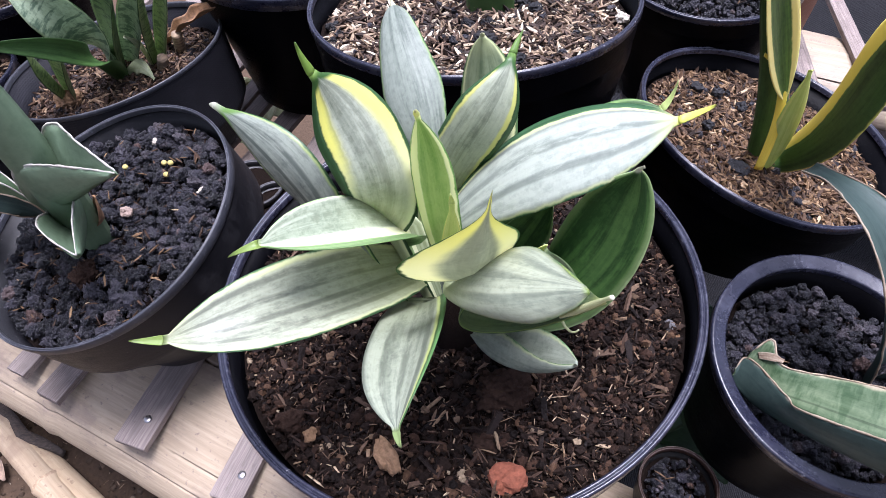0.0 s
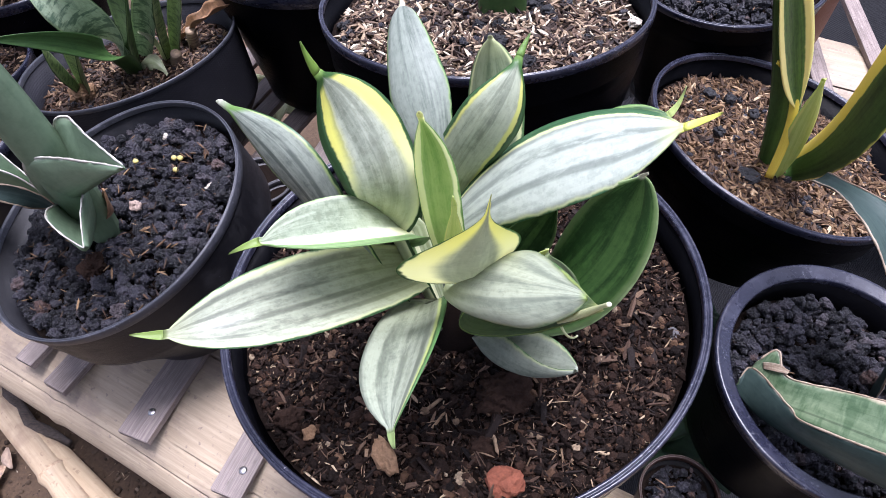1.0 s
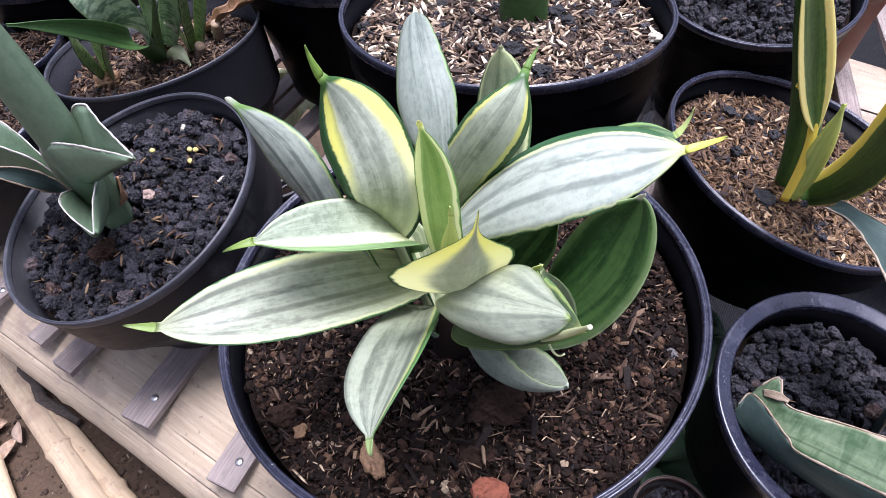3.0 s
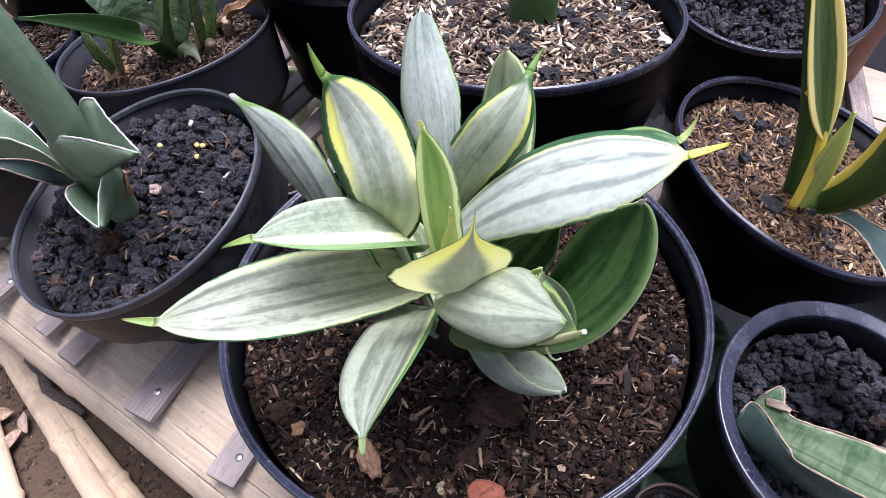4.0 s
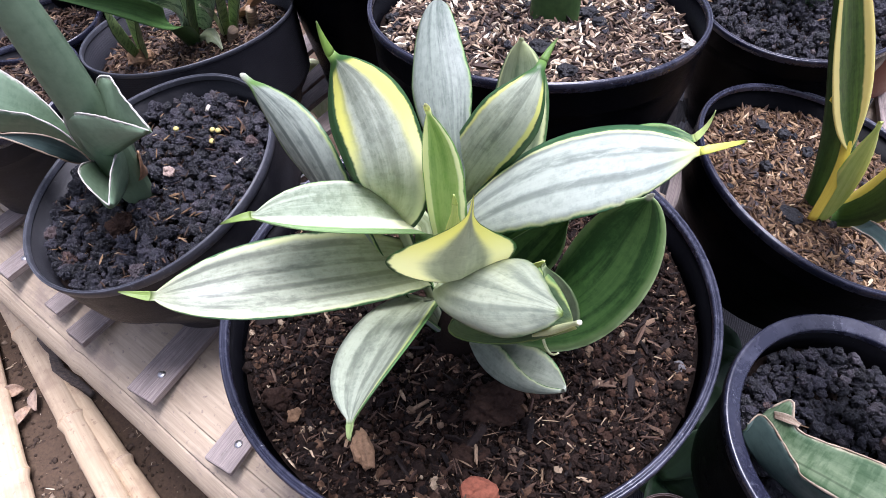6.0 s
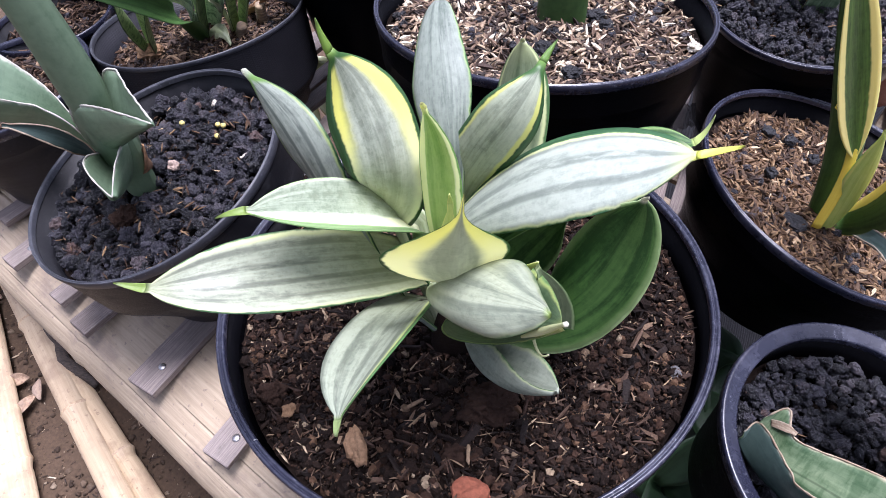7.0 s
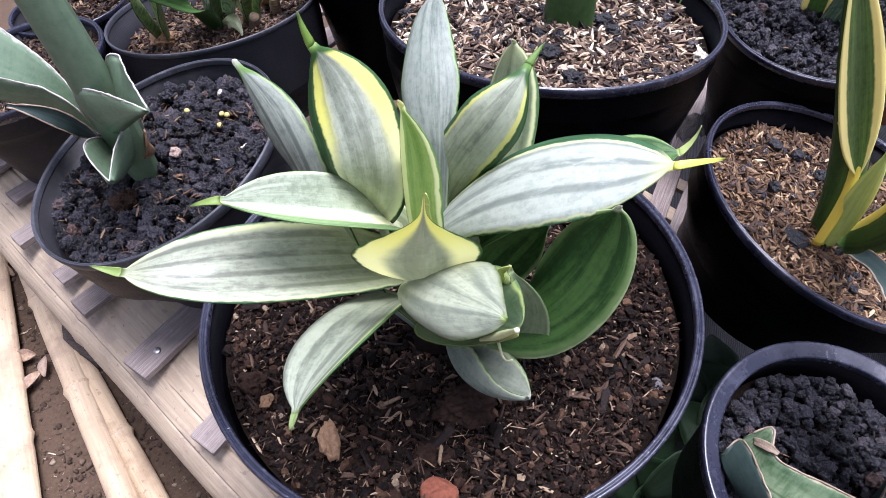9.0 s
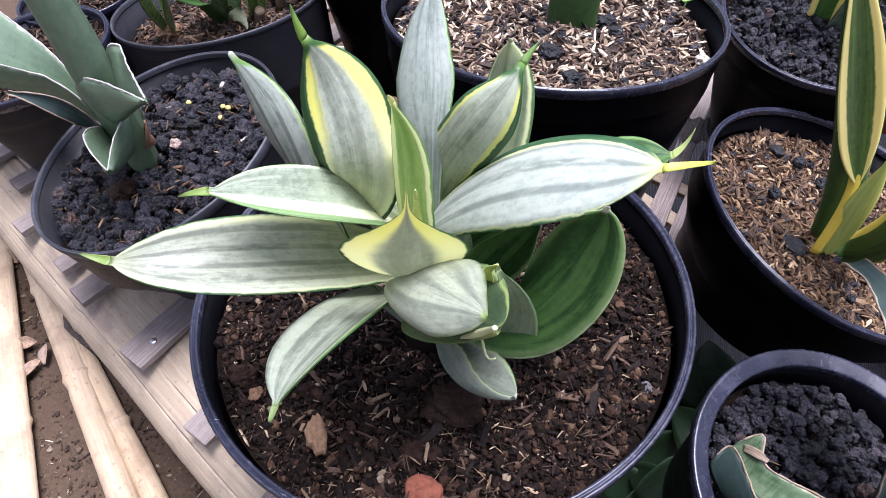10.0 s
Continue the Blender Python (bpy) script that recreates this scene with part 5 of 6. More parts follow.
# ---- plant in the leaning pot: thick grey-green leaves with white margins ----
masson = plant("snake_plant", (-0.232, 0.277, 0.398), "snake plant with thick grey-green leaves edged in white", "snake plant")
tube_leaf(masson, ((-0.2220, 0.2740, 0.4010), (-0.2110, 0.2590, 0.4670), (-0.2160, 0.2659, 0.5356), (-0.2310, 0.2640, 0.6000)), (0.0125, 0.0132, 0.0132, 0.0125, 0.011, 0.008), LEAF_BLUE, flatten=0.75, label="stout round upright leaf")
fold_leaf(masson, ((-0.2500, 0.2820, 0.4250), (-0.2370, 0.2670, 0.4550), (-0.2240, 0.2570, 0.4810), (-0.2070, 0.2530, 0.4870), (-0.1820, 0.2390, 0.4970), (-0.1470, 0.2180, 0.5110)), ((-0.2520, 0.2900, 0.4150), (-0.2177, 0.2595, 0.4432), (-0.1830, 0.2415, 0.4792), (-0.1470, 0.2180, 0.5110)),
          ((-0.2360, 0.2840, 0.4300), (-0.2220, 0.2800, 0.4650), (-0.2030, 0.2700, 0.4970), (-0.1940, 0.2690, 0.4995), (-0.1790, 0.2520, 0.5030), (-0.1470, 0.2190, 0.5110)), LEAF_BLUE, 0.35, 0.002, label="short broad leaf folded like a beak", margin=(MARGIN_WHITE, 0.00062))
fold_leaf(masson, ((-0.2360, 0.2780, 0.4250), (-0.2192, 0.2546, 0.4485), (-0.2303, 0.2363, 0.4692), (-0.1930, 0.2180, 0.4530)), ((-0.2320, 0.2830, 0.4050), (-0.2191, 0.2650, 0.4206), (-0.2046, 0.2389, 0.4318), (-0.1930, 0.2180, 0.4530)),
          ((-0.2200, 0.2840, 0.4150), (-0.2103, 0.2951, 0.4560), (-0.2000, 0.2440, 0.4678), (-0.1930, 0.2180, 0.4530)), LEAF_BLUE, 0.35, 0.002, label="lower leaf folded to a point", margin=(MARGIN_WHITE, 0.00055))
fold_leaf(masson, ((-0.2500, 0.2840, 0.4300), (-0.2580, 0.2900, 0.4400), (-0.2720, 0.2990, 0.4520), (-0.2950, 0.3110, 0.4600), (-0.3360, 0.3310, 0.4650)), ((-0.2550, 0.2880, 0.4200), (-0.2700, 0.2870, 0.4300), (-0.2870, 0.2900, 0.4350), (-0.3040, 0.2880, 0.4380), (-0.3370, 0.2880, 0.4400)),
          ((-0.2450, 0.2790, 0.4300), (-0.2500, 0.2750, 0.4520), (-0.2640, 0.2760, 0.4620), (-0.2730, 0.2750, 0.4650), (-0.3050, 0.2750, 0.4700)), LEAF_BLUE, 0.3, 0.002, label="long channelled leaf", margin=(MARGIN_WHITE, 0.0005))
leaf(masson, bez=((-0.235, 0.272, 0.415), (-0.226, 0.255, 0.455), (-0.240, 0.250, 0.470), (-0.262, 0.245, 0.475)), w=0.0055, b0=0.7, vm=0.4, roll=0.3, ch=0.3, mat=LEAF_BLUE_DARK, thick=0.002, margin=(MARGIN_BUFF, 0.0006))
leaf(masson, bez=((-0.219, 0.281, 0.408), (-0.207, 0.270, 0.418), (-0.203, 0.266, 0.432), (-0.200, 0.267, 0.446)), w=0.006, b0=0.8, vm=0.4, roll=0.6, ch=0.3, mat=DRY, label="dry papery sheath")
keep_world(masson)

# ---- plant in the husk pot: gold-margined leaves ----
gold = plant("snake_plant", (0.236, 0.315, 0.383), "snake plant with green leaves edged in golden yellow", "snake plant")
leaf(gold, bez=((0.2219, 0.3076, 0.3786), (0.2183, 0.3064, 0.4648), (0.1738, 0.2910, 0.5342), (0.1397, 0.2652, 0.6057)), w=0.0112, b0=0.75, vm=0.50, roll=3.44, twist=-0.18, ch=0.23, mat=LEAF_PLAIN, thick=0.002)
leaf(gold, bez=((0.2125, 0.2955, 0.4500), (0.2020, 0.2960, 0.4725), (0.1750, 0.2850, 0.5281), (0.1432, 0.2641, 0.5937)), w=0.0125, b0=0.02, vm=0.50, roll=0.1, ch=0.25, mat=LEAF_GOLD, thick=0.0012)
leaf(gold, bez=((0.2085, 0.2850, 0.4020), (0.2120, 0.2900, 0.4400), (0.2170, 0.3020, 0.4600), (0.1850, 0.2905, 0.4900)), w=0.0030, b0=0.9, vm=0.4, roll=0.2, ch=-0.2, mat=LEAF_GOLDEN, thick=0.001, label="golden margin of the sheath")
leaf(gold, bez=((0.2298, 0.3068, 0.3750), (0.2159, 0.2862, 0.3988), (0.2180, 0.2897, 0.4429), (0.2154, 0.2902, 0.4761)), tip=(0.2120, 0.2850, 0.4810), w=0.0074, b0=0.55, vm=0.50, roll=3.31, ch=0.24, mat=LEAF_LIME)
leaf(gold, bez=((0.2320, 0.3114, 0.3829), (0.2355, 0.2603, 0.4480), (0.2010, 0.2452, 0.5205), (0.1866, 0.2022, 0.5829)), w=0.0176, b0=0.55, vm=0.49, roll=5.62, twist=-0.03, ch=0.26, mat=LEAF_GOLD_ONE, thick=0.0022)
keep_world(gold)

# ---- plant in the small pot: blue-green leaves ----
blue = plant("snake_plant", (0.225, 0.140, 0.372), "snake plant with thick blue-green channelled leaves", "snake plant")
leaf(blue, bez=((0.236, 0.152, 0.362), (0.216, 0.135, 0.455), (0.214, 0.182, 0.487), (0.196, 0.230, 0.462)), w=0.0155, b0=0.75, vm=0.45, roll=-0.35, twist=0.0, ch=0.22, mat=LEAF_BLUE_DARK, thick=0.003, blunt=0.35, margin=(MARGIN_BUFF, 0.0006))
fold_leaf(blue, ((0.1520, 0.1520, 0.3930), (0.1590, 0.1545, 0.3985), (0.1620, 0.1260, 0.4140), (0.1640, 0.1150, 0.4200), (0.1860, 0.0870, 0.4440), (0.2150, 0.0560, 0.4650)), ((0.1530, 0.1510, 0.3860), (0.1540, 0.1400, 0.3860), (0.1650, 0.1210, 0.3960), (0.1880, 0.0850, 0.4200), (0.2180, 0.0500, 0.4400)),
          ((0.1600, 0.1565, 0.4030), (0.1685, 0.1580, 0.4110), (0.1700, 0.1450, 0.4070), (0.1890, 0.1320, 0.4160), (0.2150, 0.1090, 0.4360), (0.2450, 0.0800, 0.4580)), LEAF_FLECK, 0.2, 0.0022, label="broad channelled leaf with a buff wavy edge", margin=(MARGIN_BUFF, 0.0006), back=LEAF_BLUE_DARK)
leaf(blue, bez=((0.243, 0.148, 0.365), (0.246, 0.138, 0.395), (0.252, 0.120, 0.420), (0.262, 0.100, 0.43)), w=0.011, b0=0.8, vm=0.5, roll=0.3, ch=0.3, mat=LEAF_BLUE_DARK, thick=0.003)
leaf(blue, bez=((0.1622, 0.1538, 0.4025), (0.1648, 0.1515, 0.4062), (0.1675, 0.1490, 0.4085), (0.1702, 0.1460, 0.4095)), w=0.0021, b0=0.8, vm=0.5, roll=0.1, ch=0.1, mat=MARGIN_BUFF, thick=0.0006, name="scar", label="pale papery scar")
keep_world(blue)

# ---- plant in the embossed pot: mottled leaves, cut stubs, a dry leaf ----
mott = plant("snake_plant", (-0.258, 0.477, 0.381), "snake plant clump with dark-mottled green leaves", "snake plant")
leaf(mott, bez=((-0.2940, 0.4410, 0.3780), (-0.2890, 0.4260, 0.4100), (-0.2820, 0.4110, 0.4350), (-0.2780, 0.4000, 0.4600)), w=0.0095, b0=0.45, vm=0.6, roll=0.3, ch=0.45, mat=LEAF_BANDED)
leaf(mott, bez=((-0.2905, 0.4410, 0.3780), (-0.2790, 0.4280, 0.4100), (-0.2660, 0.4110, 0.4350), (-0.2540, 0.4010, 0.4600)), w=0.0110, b0=0.45, vm=0.6, roll=-0.2, ch=0.45, mat=LEAF_BANDED)
leaf(mott, bez=((-0.2630, 0.4790, 0.3780), (-0.2500, 0.4430, 0.4300), (-0.2540, 0.4250, 0.4650), (-0.2850, 0.4280, 0.4900)), w=0.0165, b0=0.55, vm=0.6, roll=0.25, ch=0.35, mat=LEAF_BANDED_SILVER, label="broad silver-green leaf with dark blotches")
leaf(mott, bez=((-0.2600, 0.4810, 0.3780), (-0.2440, 0.4600, 0.4200), (-0.2260, 0.4350, 0.4550), (-0.2080, 0.4200, 0.4950)), w=0.0160, b0=0.55, vm=0.6, roll=-0.1, ch=0.5, mat=LEAF_BANDED_DARK)
leaf(mott, bez=((-0.2550, 0.4870, 0.3780), (-0.2330, 0.4660, 0.4200), (-0.2150, 0.4490, 0.4500), (-0.1950, 0.4330, 0.4900)), w=0.0105, b0=0.6, vm=0.5, roll=-0.6, ch=0.5, mat=LEAF_BANDED_SILVER)
leaf(mott, bez=((-0.2320, 0.4850, 0.3780), (-0.2190, 0.4640, 0.4200), (-0.2070, 0.4470, 0.4500), (-0.1920, 0.4290, 0.4900)), w=0.0085, b0=0.75, vm=0.5, roll=0.4, ch=0.55, mat=LEAF_BANDED)
leaf(mott, bez=((-0.2280, 0.4870, 0.3780), (-0.2080, 0.4630, 0.4200), (-0.1920, 0.4450, 0.4500), (-0.1730, 0.4270, 0.4900)), w=0.0080, b0=0.8, vm=0.5, roll=-0.3, ch=0.4, mat=LEAF_BANDED)
leaf(mott, bez=((-0.2350, 0.4780, 0.3780), (-0.2290, 0.4680, 0.4000), (-0.2250, 0.4600, 0.4150), (-0.2340, 0.4540, 0.4260)), w=0.0038, b0=0.8, vm=0.3, roll=0.2, ch=0.5, mat=LEAF_BRACT)
leaf(mott, bez=((-0.2550, 0.4640, 0.3800), (-0.2450, 0.4330, 0.4200), (-0.2370, 0.3920, 0.4680), (-0.2850, 0.3600, 0.4880)), w=0.0085, b0=0.75, vm=0.5, roll=0.85, ch=0.30, mat=LEAF_PLAIN, thick=0.004, label="long arching plain green leaf")
leaf(mott, bez=((-0.2560, 0.4660, 0.3820), (-0.2380, 0.4560, 0.4030), (-0.2300, 0.4530, 0.4030), (-0.2210, 0.4430, 0.3900)), w=0.0072, b0=0.35, vm=0.45, taper=0.9, roll=0.1, ch=-0.6, ripple=0.15, mat=LEAF_BRACT, label="short pale bract")
leaf(mott, bez=((-0.2290, 0.5060, 0.3800), (-0.2010, 0.4880, 0.4120), (-0.1790, 0.4860, 0.4220), (-0.1480, 0.4920, 0.4300)), w=0.0060, b0=0.6, vm=0.5, roll=0.4, ch=0.9, ripple=0.3, mat=DRY, label="dry brown curled leaf")
for x_, y_, dx, dy, h_ in ((-0.2230, 0.4640, 0.009, -0.0065, 0.024), (-0.2120, 0.4930, 0.004, -0.006, 0.025)):
    pts_, rad_ = [], []
    for q in range(15):
        f_ = q / 14
        pts_.append((x_ + dx * f_, y_ + dy * f_, 0.378 + h_ * f_))
        rad_.append((0.0052 - 0.0010 * f_) * (1.0 + 0.07 * math.sin(q * 2.6)))
    vs_, fs_ = stick(pts_, rad_, 16)
    vs_ = [v + 0.0005 * np.array([noise.noise(Vector(v) * 300), noise.noise(Vector(v) * 300 + Vector((5, 0, 0))), 0]) for v in vs_]
    mesh_part("cut_stub", vs_, fs_, STUB, mott, "ringed dry stub of a cut leaf")
keep_world(mott)

# ---- stem in the large pot, sheaths in the pot behind ----
stem = plant("snake_plant", (0.046, 0.395, 0.463), "snake plant with a stout green leaf sheath", "snake plant")
tube_leaf(stem, ((0.045, 0.395, 0.452), (0.045, 0.396, 0.50), (0.046, 0.398, 0.55), (0.048, 0.40, 0.60)), (0.0165, 0.0155, 0.015, 0.015), LEAF_PLAIN, flatten=0.7)
leaf(stem, bez=((0.050, 0.390, 0.453), (0.051, 0.387, 0.49), (0.053, 0.388, 0.54), (0.055, 0.39, 0.58)), w=0.013, b0=0.9, vm=0.4, roll=-0.4, ch=-0.35, mat=LEAF_PLAIN)
keep_world(stem)
sheath = plant("snake_plant", (0.233, 0.494, 0.424), "snake plant with a pale-edged leaf sheath", "snake plant")
leaf(sheath, bez=((0.225, 0.495, 0.418), (0.224, 0.492, 0.455), (0.216, 0.482, 0.480), (0.206, 0.470, 0.52)), w=0.012, b0=0.8, vm=0.5, roll=0.2, ch=0.3, mat=LEAF_GOLD)
leaf(sheath, bez=((0.240, 0.492, 0.418), (0.246, 0.490, 0.455), (0.240, 0.480, 0.480), (0.232, 0.468, 0.52)), w=0.014, b0=0.8, vm=0.5, roll=-0.2, ch=0.3, mat=LEAF_FLECK)
keep_world(sheath)

# ---- more pots in the gaps ----
P_LEFT = ((-0.385, 0.372, 0.395), (-0.15, 0.0, 0.99), 0.070)
flower_pot("dusty black plastic pot at the end of the row", *P_LEFT, BENCH_Z, BLACK_DUSTY, RIM, 0.004, 0.008, 0.76, seed=9)
husk_bed("brown husk and soil in the end pot", P_LEFT[0], P_LEFT[1], 0.065, 0.010, 1200, 31, HUSK_DARK)
P_GAP = ((-0.405, 0.475, 0.385), (-0.1, 0.05, 0.99), 0.055)
flower_pot("small black plastic pot between larger ones", *P_GAP, BENCH_Z, BLACK_DUSTY, RIM, 0.003, 0.006, 0.78, seed=10)
husk_bed("brown husk in a small pot", P_GAP[0], P_GAP[1], 0.051, 0.012, 700, 32, HUSK_DARK)
TERRA = ((0.335, 0.572, 0.395), (0.0, 0.05, 0.99), 0.055)
flower_pot("terracotta-coloured plastic pot behind others", *TERRA, BENCH_Z, TERRACOTTA, TERRACOTTA, 0.005, 0.009, 0.80, seed=11)
soil_bed("dark soil in a terracotta pot", TERRA[0], TERRA[1], 0.049, 0.015, 0.003, 33)
for c_, r_, sd in (((-0.150, 0.372, 0.338), 0.026, 12), ((-0.128, 0.350, 0.336), 0.024, 13)):
    flower_pot("small grey plastic nursery pot", c_, (0.1, 0.0, 0.99), r_, BENCH_Z, GREY_PLASTIC, GREY_PLASTIC, 0.0025, 0.005, 0.8, seed=sd)
    soil_bed("dark soil in a small grey pot", c_, (0.1, 0.0, 0.99), r_ - 0.003, 0.007, 0.001, 40 + sd)
flower_pot("small brown plastic nursery pot", (0.1254, 0.1115, 0.330), (0.0, 0.0, 1.0), 0.023, BENCH_Z, BLACK, BROWN_PLASTIC, 0.002, 0.004, 0.8, seed=14)
lava_bed("dark gritty soil in a small brown pot", (0.1254, 0.1115, 0.330), (0, 0, 1), 0.0205, 0.010, 70, 55, (0.0014, 0.0028), 8, NUGGETS, 300)

P_FAR = ((-0.395, 0.595, 0.410), (-0.05, 0.05, 0.99), 0.080)
flower_pot("black plastic pot at the back of the bench", *P_FAR, BENCH_Z, BLACK, RIM, 0.004, 0.008, 0.76, seed=15)
husk_bed("brown husk in a pot at the back", P_FAR[0], P_FAR[1], 0.075, 0.014, 900, 34, HUSK_DARK)
far = plant("snake_plant", (-0.395, 0.595, 0.395), "snake plant clump with pale banded leaves", "snake plant")
for i, (dx, dy, hx, hy, hz, w_) in enumerate(((0.00, -0.01, 0.06, -0.16, 0.09, 0.013), (-0.02, 0.0, -0.03, -0.12, 0.12, 0.015), (0.02, 0.01, 0.02, -0.06, 0.15, 0.015), (0.02, -0.02, 0.10, -0.10, 0.12, 0.013), (-0.03, -0.02, -0.09, -0.10, 0.11, 0.014), (0.0, 0.02, 0.07, 0.0, 0.14, 0.014))):
    x_, y_, z_ = -0.395 + dx, 0.595 + dy, 0.392
    leaf(far, bez=((x_, y_, z_), (x_ + hx * 0.15, y_ + hy * 0.15, z_ + hz * 0.55), (x_ + hx * 0.55, y_ + hy * 0.55, z_ + hz), (x_ + hx, y_ + hy, z_ + hz * 0.9)), w=w_, b0=0.5, vm=0.45, roll=0.2 * (i - 2), ch=0.3, mat=LEAF_BANDED, tip=(x_ + hx * 1.1, y_ + hy * 1.1, z_ + hz * 0.84))
keep_world(far)

# ---- stones, beads and other small things on the fillings ----
stone("red brick fragment lying on dark potting soil", (0.0200, 0.0895, 0.4360), (0.0085, 0.0070, 0.0055), RED_STONE, 1, angular=True, rough=0.22)
stone("tan rough stone lying on dark potting soil", (-0.0320, 0.1040, 0.4340), (0.0046, 0.0100, 0.0050), TAN_STONE, 2, turn=20, angular=True, rough=0.28)
stone("brown round clod lying on dark potting soil", (-0.0780, 0.1250, 0.4320), (0.0068, 0.0062, 0.0058), STONE, 3)
stone("large brown clod lying on dark potting soil", (0.0220, 0.1310, 0.4345), (0.0130, 0.0100, 0.0080), STONE, 4, grit=0.16)
stone("brown clod lying on dark potting soil", (0.0120, 0.1070, 0.4335), (0.0065, 0.0055, 0.0050), STONE, 5)
stone("small tan pebble lying on dark potting soil", (-0.0680, 0.1180, 0.4325), (0.0032, 0.0036, 0.0026), TAN_STONE, 6)
stone("grey pebble lying on dark potting soil", (0.1080, 0.1570, 0.4365), (0.0030, 0.0034, 0.0026), island_material("grey_pebble", ((0.0, (0.12, 0.115, 0.12)), (1.0, (0.15, 0.145, 0.15))), 0.8, 500, 0.8), 7, rough=0.15)
stone("pale tan pebble lying on dark potting soil", (0.1110, 0.1520, 0.4335), (0.0020, 0.0020, 0.0018), TAN_STONE, 8, rough=0.15)
stone("white pebble lying on pale rice husk", (0.1260, 0.3620, 0.4705), (0.0042, 0.0038, 0.0034), WHITE_STONE, 9)
stone("tan stone lying at the edge of the husk", (-0.2900, 0.4310, 0.3870), (0.0105, 0.0098, 0.0085), TAN_STONE, 10, turn=30, rough=0.2)
stone("rusty brown clod lying on black lava grit", (-0.2205, 0.2435, 0.4010), (0.0075, 0.0085, 0.0065), STONE, 11, grit=0.16)
stone("pale round pebble lying on black lava grit", (-0.1905, 0.3410, 0.4170), (0.0026, 0.0030, 0.0028), WHITE_STONE, 12, rough=0.10)
stone("flat white chip lying on black lava grit", (-0.1460, 0.2870, 0.4225), (0.0055, 0.0030, 0.0018), WHITE_STONE, 13, turn=5)
stone("tan knobbly stone lying on black lava grit", (-0.1975, 0.2810, 0.4140), (0.0042, 0.0038, 0.0034), PINK_STONE, 14)
for i, (x_, y_, z_) in enumerate(((-0.1750, 0.3060, 0.4200), (-0.1740, 0.3160, 0.4205), (-0.1790, 0.3180, 0.4190), (-0.2060, 0.3190, 0.4170))):
    tagged(stone("yellow fertiliser bead lying on black lava grit", (x_, y_, z_), (0.0019, 0.0019, 0.0018), BEAD, 20 + i, "fertiliser bead", "fertiliser_bead", rough=0.06), group="fertiliser beads")
for i, (x_, y_, z_, a_, b_s) in enumerate(((0.199, 0.293, 0.397, 0.0125, 0.008), (0.197, 0.375, 0.397, 0.007, 0.006), (0.212, 0.372, 0.393, 0.006, 0.005), (0.226, 0.358, 0.390, 0.0065, 0.005), (0.190, 0.330, 0.402, 0.0055, 0.005), (0.262, 0.325, 0.381, 0.008, 0.0055))):
    tagged(stone("angular charcoal piece lying on brown rice husk", (x_, y_, z_), (a_ * 0.72, b_s * 0.8, 0.0040), CHARCOAL, 30 + i, "charcoal", "charcoal_piece", turn=-25 + 40 * i, angular=True, rough=0.3), group="charcoal pieces")

for i, (x_, y_, z_, a_) in enumerate(((0.0360, 0.3470, 0.4731, 0.0075), (0.0680, 0.4000, 0.4645, 0.0070), (0.0410, 0.3670, 0.4698, 0.0060), (-0.0100, 0.4160, 0.4620, 0.0055), (0.0520, 0.3210, 0.4772, 0.0060), (0.0740, 0.3850, 0.4669, 0.0055), (0.0280, 0.3710, 0.4692, 0.0050), (-0.0600, 0.3820, 0.4675, 0.0050))):
    tagged(stone("dark charcoal lump lying on pale rice husk", (x_, y_, z_), (a_, a_ * 0.8, a_ * 0.6), CHARCOAL, 60 + i, "charcoal", "charcoal_piece", turn=50 * i, rough=0.35, grit=0.14), group="charcoal pieces")
seedling = plant("seedling", (0.1160, 0.4260, 0.4603), "tiny bright green seedling sprouting from pale rice husk", "seedling")
sx, sy, sz_ = seedling.matrix_world.translation
vs_, fs_ = stick([(sx, sy, sz_ - 0.003), (sx, sy, sz_ + 0.004), (sx + 0.001, sy, sz_ + 0.009)], 0.0005, 7)
mesh_part("stem", vs_, fs_, LEAF_SPROUT, seedling)
for a_, l_ in ((0.3, 0.0075), (1.6, 0.0060), (2.9, 0.0080), (4.4, 0.0055)):
    dx, dy = l_ * math.cos(a_), l_ * math.sin(a_)
    leaf(seedling, bez=((sx, sy, sz_ + 0.009), (sx + dx * 0.3, sy + dy * 0.3, sz_ + 0.012), (sx + dx * 0.7, sy + dy * 0.7, sz_ + 0.013), (sx + dx, sy + dy, sz_ + 0.012)), w=0.0022, b0=0.3, vm=0.5, ch=0.2, mat=LEAF_SPROUT, thick=0.0003, rows=10, cols=6)
keep_world(seedling)

# black netting behind the bench, stretched under it to darken the soil as shade
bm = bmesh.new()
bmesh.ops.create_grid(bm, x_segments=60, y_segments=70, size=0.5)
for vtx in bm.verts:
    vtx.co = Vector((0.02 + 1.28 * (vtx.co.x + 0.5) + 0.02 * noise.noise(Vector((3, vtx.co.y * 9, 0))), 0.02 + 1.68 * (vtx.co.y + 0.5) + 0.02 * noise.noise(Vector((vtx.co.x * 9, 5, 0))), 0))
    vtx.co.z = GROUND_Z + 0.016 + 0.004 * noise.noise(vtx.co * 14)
tagged(part("ground_netting", bm, NET_SHADE), "black woven netting behind the bench, extended under it as shade", "netting", kind="structure")

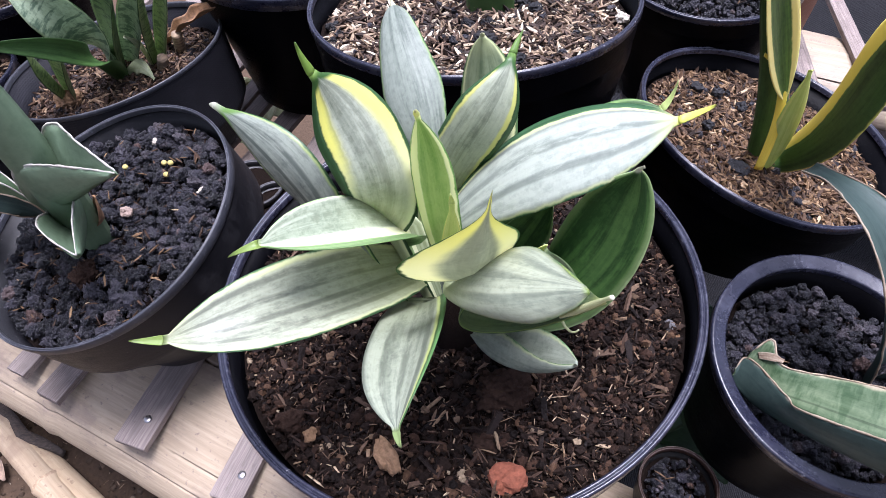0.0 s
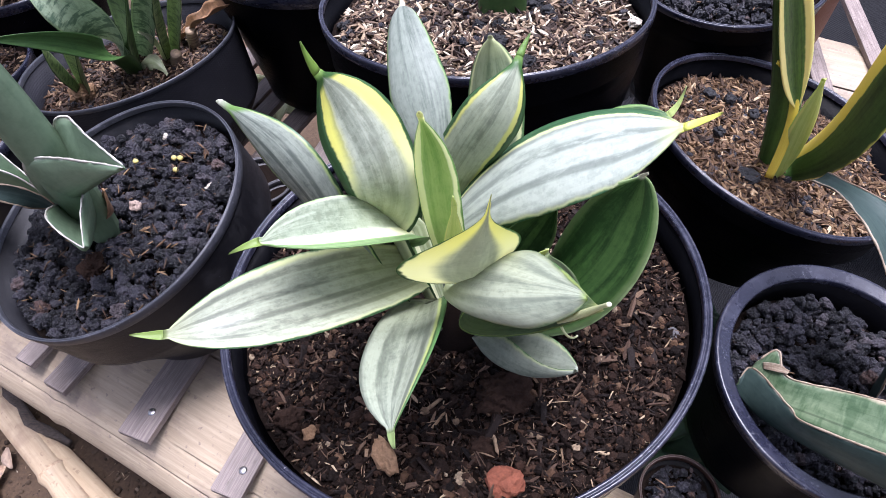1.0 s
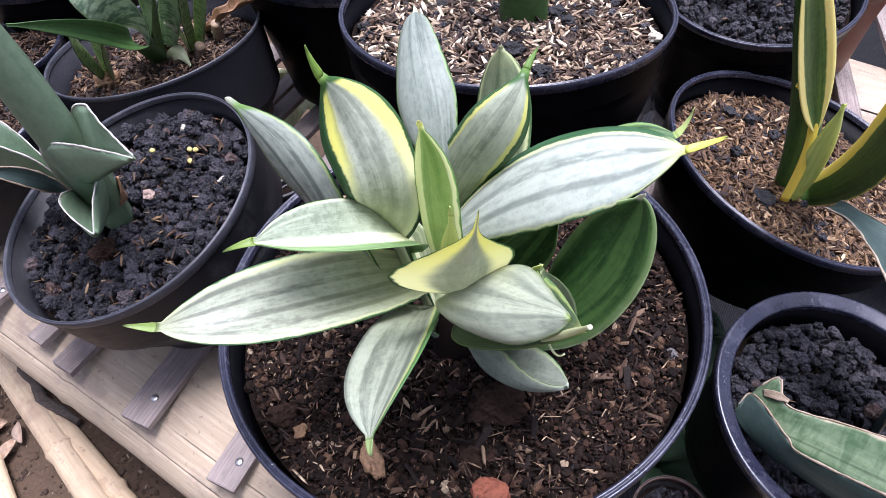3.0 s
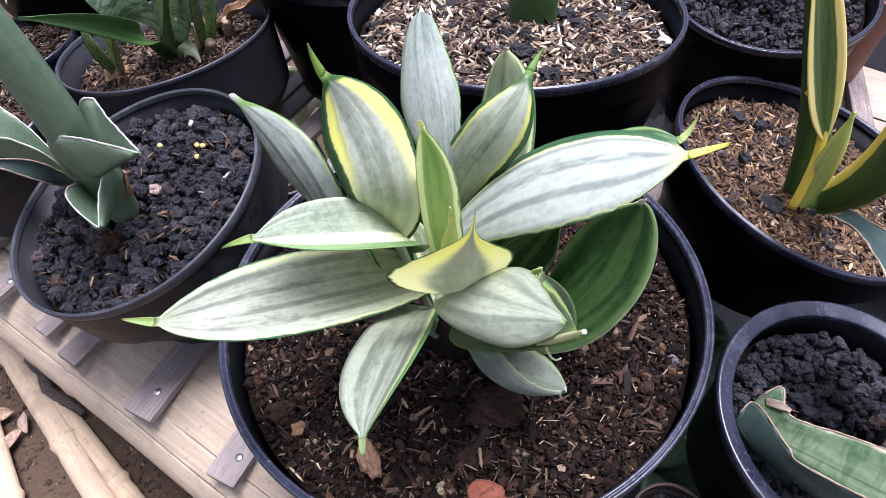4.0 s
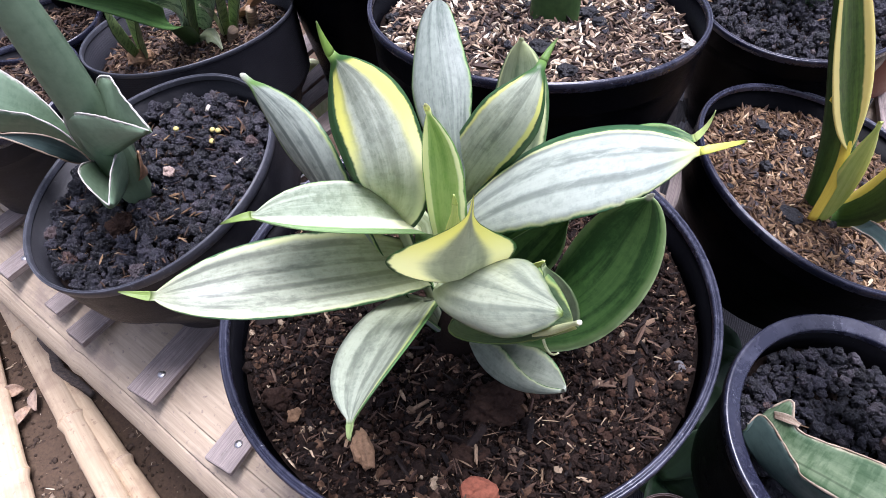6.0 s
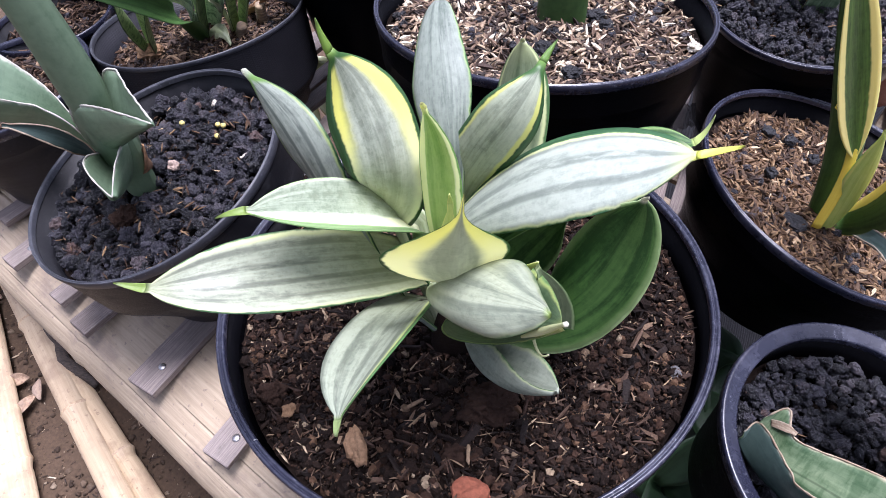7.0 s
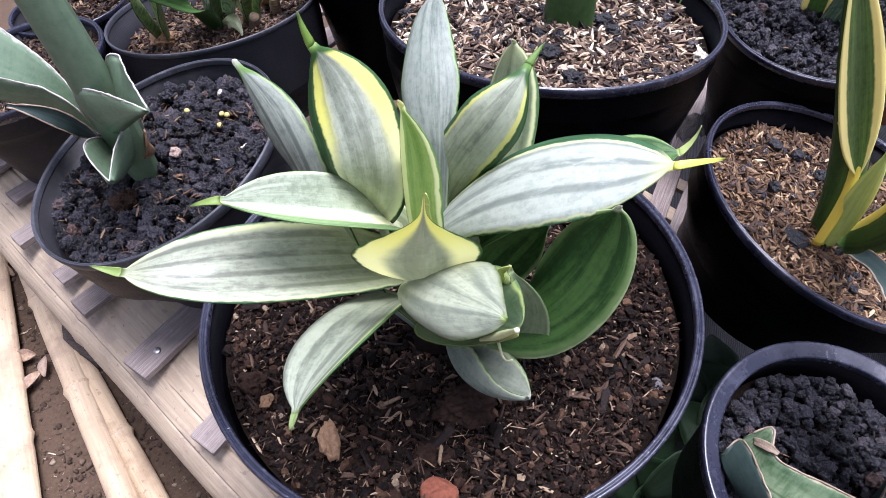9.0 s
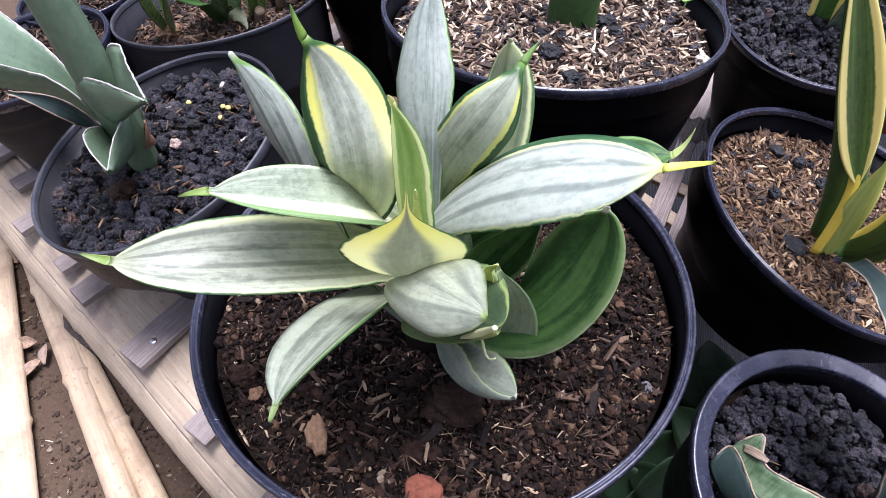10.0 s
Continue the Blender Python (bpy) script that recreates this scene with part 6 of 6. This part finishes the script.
# a torn scrap of netting, weeds under the bench, dry leaves on the path
bm = bmesh.new()
bmesh.ops.create_grid(bm, x_segments=36, y_segments=30, size=0.5)
for vtx in bm.verts:
    vtx.co.x *= 0.026
    vtx.co.y *= 0.022 + 0.010 * noise.noise(Vector((vtx.co.x * 220, 3.0, 0)))
    vtx.co.z = 0.004 * noise.noise(vtx.co * 60)
bmesh.ops.wireframe(bm, faces=bm.faces[:], thickness=0.0005, use_replace=True, use_even_offset=False)
ob = part("netting_scrap", bm, NETTING, smooth=False)
ob.matrix_world = pose(0.163, 0.470, 0.326, 62, 0, 22)
tagged(ob, "torn scrap of grey plastic netting standing between pots", "netting")
weed = plant("weed", (0.185, 0.245, GROUND_Z), "broad-leaved green weed growing under the bench", "weed")
rngw = random.Random(4)
for i in range(9):
    a_ = rngw.uniform(0, 6.28)
    r_ = rngw.uniform(0.015, 0.05)
    z_ = rngw.uniform(0.20, 0.27)
    b_ = (0.185 + 0.3 * r_ * math.cos(a_), 0.245 + 0.3 * r_ * math.sin(a_), z_ - 0.02)
    t_ = (0.185 + r_ * math.cos(a_), 0.245 + r_ * math.sin(a_), z_)
    leaf(weed, bez=(b_, tuple((2 * p + q) / 3 + o for p, q, o in zip(b_, t_, (0, 0, 0.006))), tuple((p + 2 * q) / 3 + o for p, q, o in zip(b_, t_, (0, 0, 0.008))), t_), w=0.014, b0=0.25, vm=0.45, roll=rngw.uniform(-0.6, 0.6), ch=0.2, mat=LEAF_WEED, thick=0.0004, rows=12, cols=6)
for i, (x_, y_, z_, tn, l_, w_) in enumerate(((0.172, 0.195, 0.252, 0.6, 0.034, 0.017), (0.186, 0.217, 0.258, 2.2, 0.036, 0.018), (0.198, 0.241, 0.262, 1.1, 0.034, 0.017), (0.165, 0.180, 0.240, -0.7, 0.034, 0.018), (0.190, 0.265, 0.250, 2.9, 0.036, 0.018), (0.160, 0.215, 0.235, 3.6, 0.036, 0.018), (0.215, 0.225, 0.240, -0.2, 0.034, 0.018), (0.150, 0.160, 0.228, 4.4, 0.034, 0.018), (0.175, 0.235, 0.225, 5.2, 0.036, 0.02), (0.185, 0.175, 0.225, 5.0, 0.036, 0.02), (0.200, 0.285, 0.24, 1.6, 0.036, 0.018), (0.140, 0.190, 0.22, 2.6, 0.036, 0.018))):
    dx, dy = l_ * math.cos(tn), l_ * math.sin(tn)
    leaf(weed, bez=((x_ - dx, y_ - dy, z_ - 0.012), (x_ - dx * 0.3, y_ - dy * 0.3, z_ + 0.004), (x_ + dx * 0.3, y_ + dy * 0.3, z_ + 0.006), (x_ + dx, y_ + dy, z_ - 0.006)), w=w_, b0=0.25, vm=0.42, roll=0.25 * (i % 3 - 1), ch=0.2, ripple=0.05, mat=LEAF_WEED, thick=0.0004, rows=12, cols=6)
vs_, fs_ = stick([(0.185, 0.245, GROUND_Z - 0.01), (0.187, 0.243, 0.13), (0.185, 0.245, 0.2), (0.188, 0.248, 0.25)], 0.002, 8)
mesh_part("stem", vs_, fs_, LEAF_PLAIN, weed)
keep_world(weed)
low_weed = plant("weed", (-0.165, 0.56, GROUND_Z), "pale green weed growing under the bench between pots", "weed")
for i, (x_, y_, z_, tn, l_, w_) in enumerate(((-0.206, 0.575, 0.262, 0.5, 0.026, 0.014), (-0.193, 0.552, 0.255, 2.0, 0.024, 0.013), (-0.214, 0.602, 0.250, 3.4, 0.024, 0.013), (-0.180, 0.570, 0.245, 4.6, 0.026, 0.014), (-0.215, 0.545, 0.240, 5.6, 0.026, 0.013), (-0.225, 0.590, 0.235, 1.2, 0.028, 0.014), (-0.190, 0.600, 0.230, 2.7, 0.028, 0.014))):
    dx, dy = l_ * math.cos(tn), l_ * math.sin(tn)
    leaf(low_weed, bez=((x_ - dx, y_ - dy, z_ - 0.012), (x_ - dx * 0.3, y_ - dy * 0.3, z_ + 0.004), (x_ + dx * 0.3, y_ + dy * 0.3, z_ + 0.006), (x_ + dx, y_ + dy, z_ - 0.006)), w=w_, b0=0.25, vm=0.42, roll=0.25 * (i % 3 - 1), ch=0.2, ripple=0.05, mat=LEAF_BRACT, thick=0.0004, rows=12, cols=6)
vs_, fs_ = stick([(-0.165, 0.56, GROUND_Z - 0.01), (-0.164, 0.558, 0.10), (-0.185, 0.562, 0.19), (-0.200, 0.575, 0.245)], 0.002, 8)
mesh_part("stem", vs_, fs_, LEAF_PLAIN, low_weed)
keep_world(low_weed)
for i, (x_, y_, l_, w_, tn) in enumerate(((-0.480, 0.232, 0.020, 0.0060, 1.25), (-0.474, 0.256, 0.013, 0.0065, 2.1), (-0.503, 0.263, 0.012, 0.007, 0.4), (-0.600, 0.370, 0.018, 0.007, 2.8), (-0.385, 0.195, 0.008, 0.004, 0.8))):
    dx, dy = l_ * math.cos(tn), l_ * math.sin(tn)
    z_ = GROUND_Z + 0.008
    ob = leaf(None, bez=((x_ - dx, y_ - dy, z_), (x_ - dx * 0.3, y_ - dy * 0.3, z_ + 0.006), (x_ + dx * 0.3, y_ + dy * 0.3, z_ + 0.004), (x_ + dx, y_ + dy, z_ + 0.002)), w=w_, b0=0.2, vm=0.5, ch=0.35, mat=FALLEN, thick=0.0004, name="fallen_leaf", rows=14, cols=6)
    tagged(ob, "dry brown fallen leaf lying on the soil", "leaf", "fallen leaves")
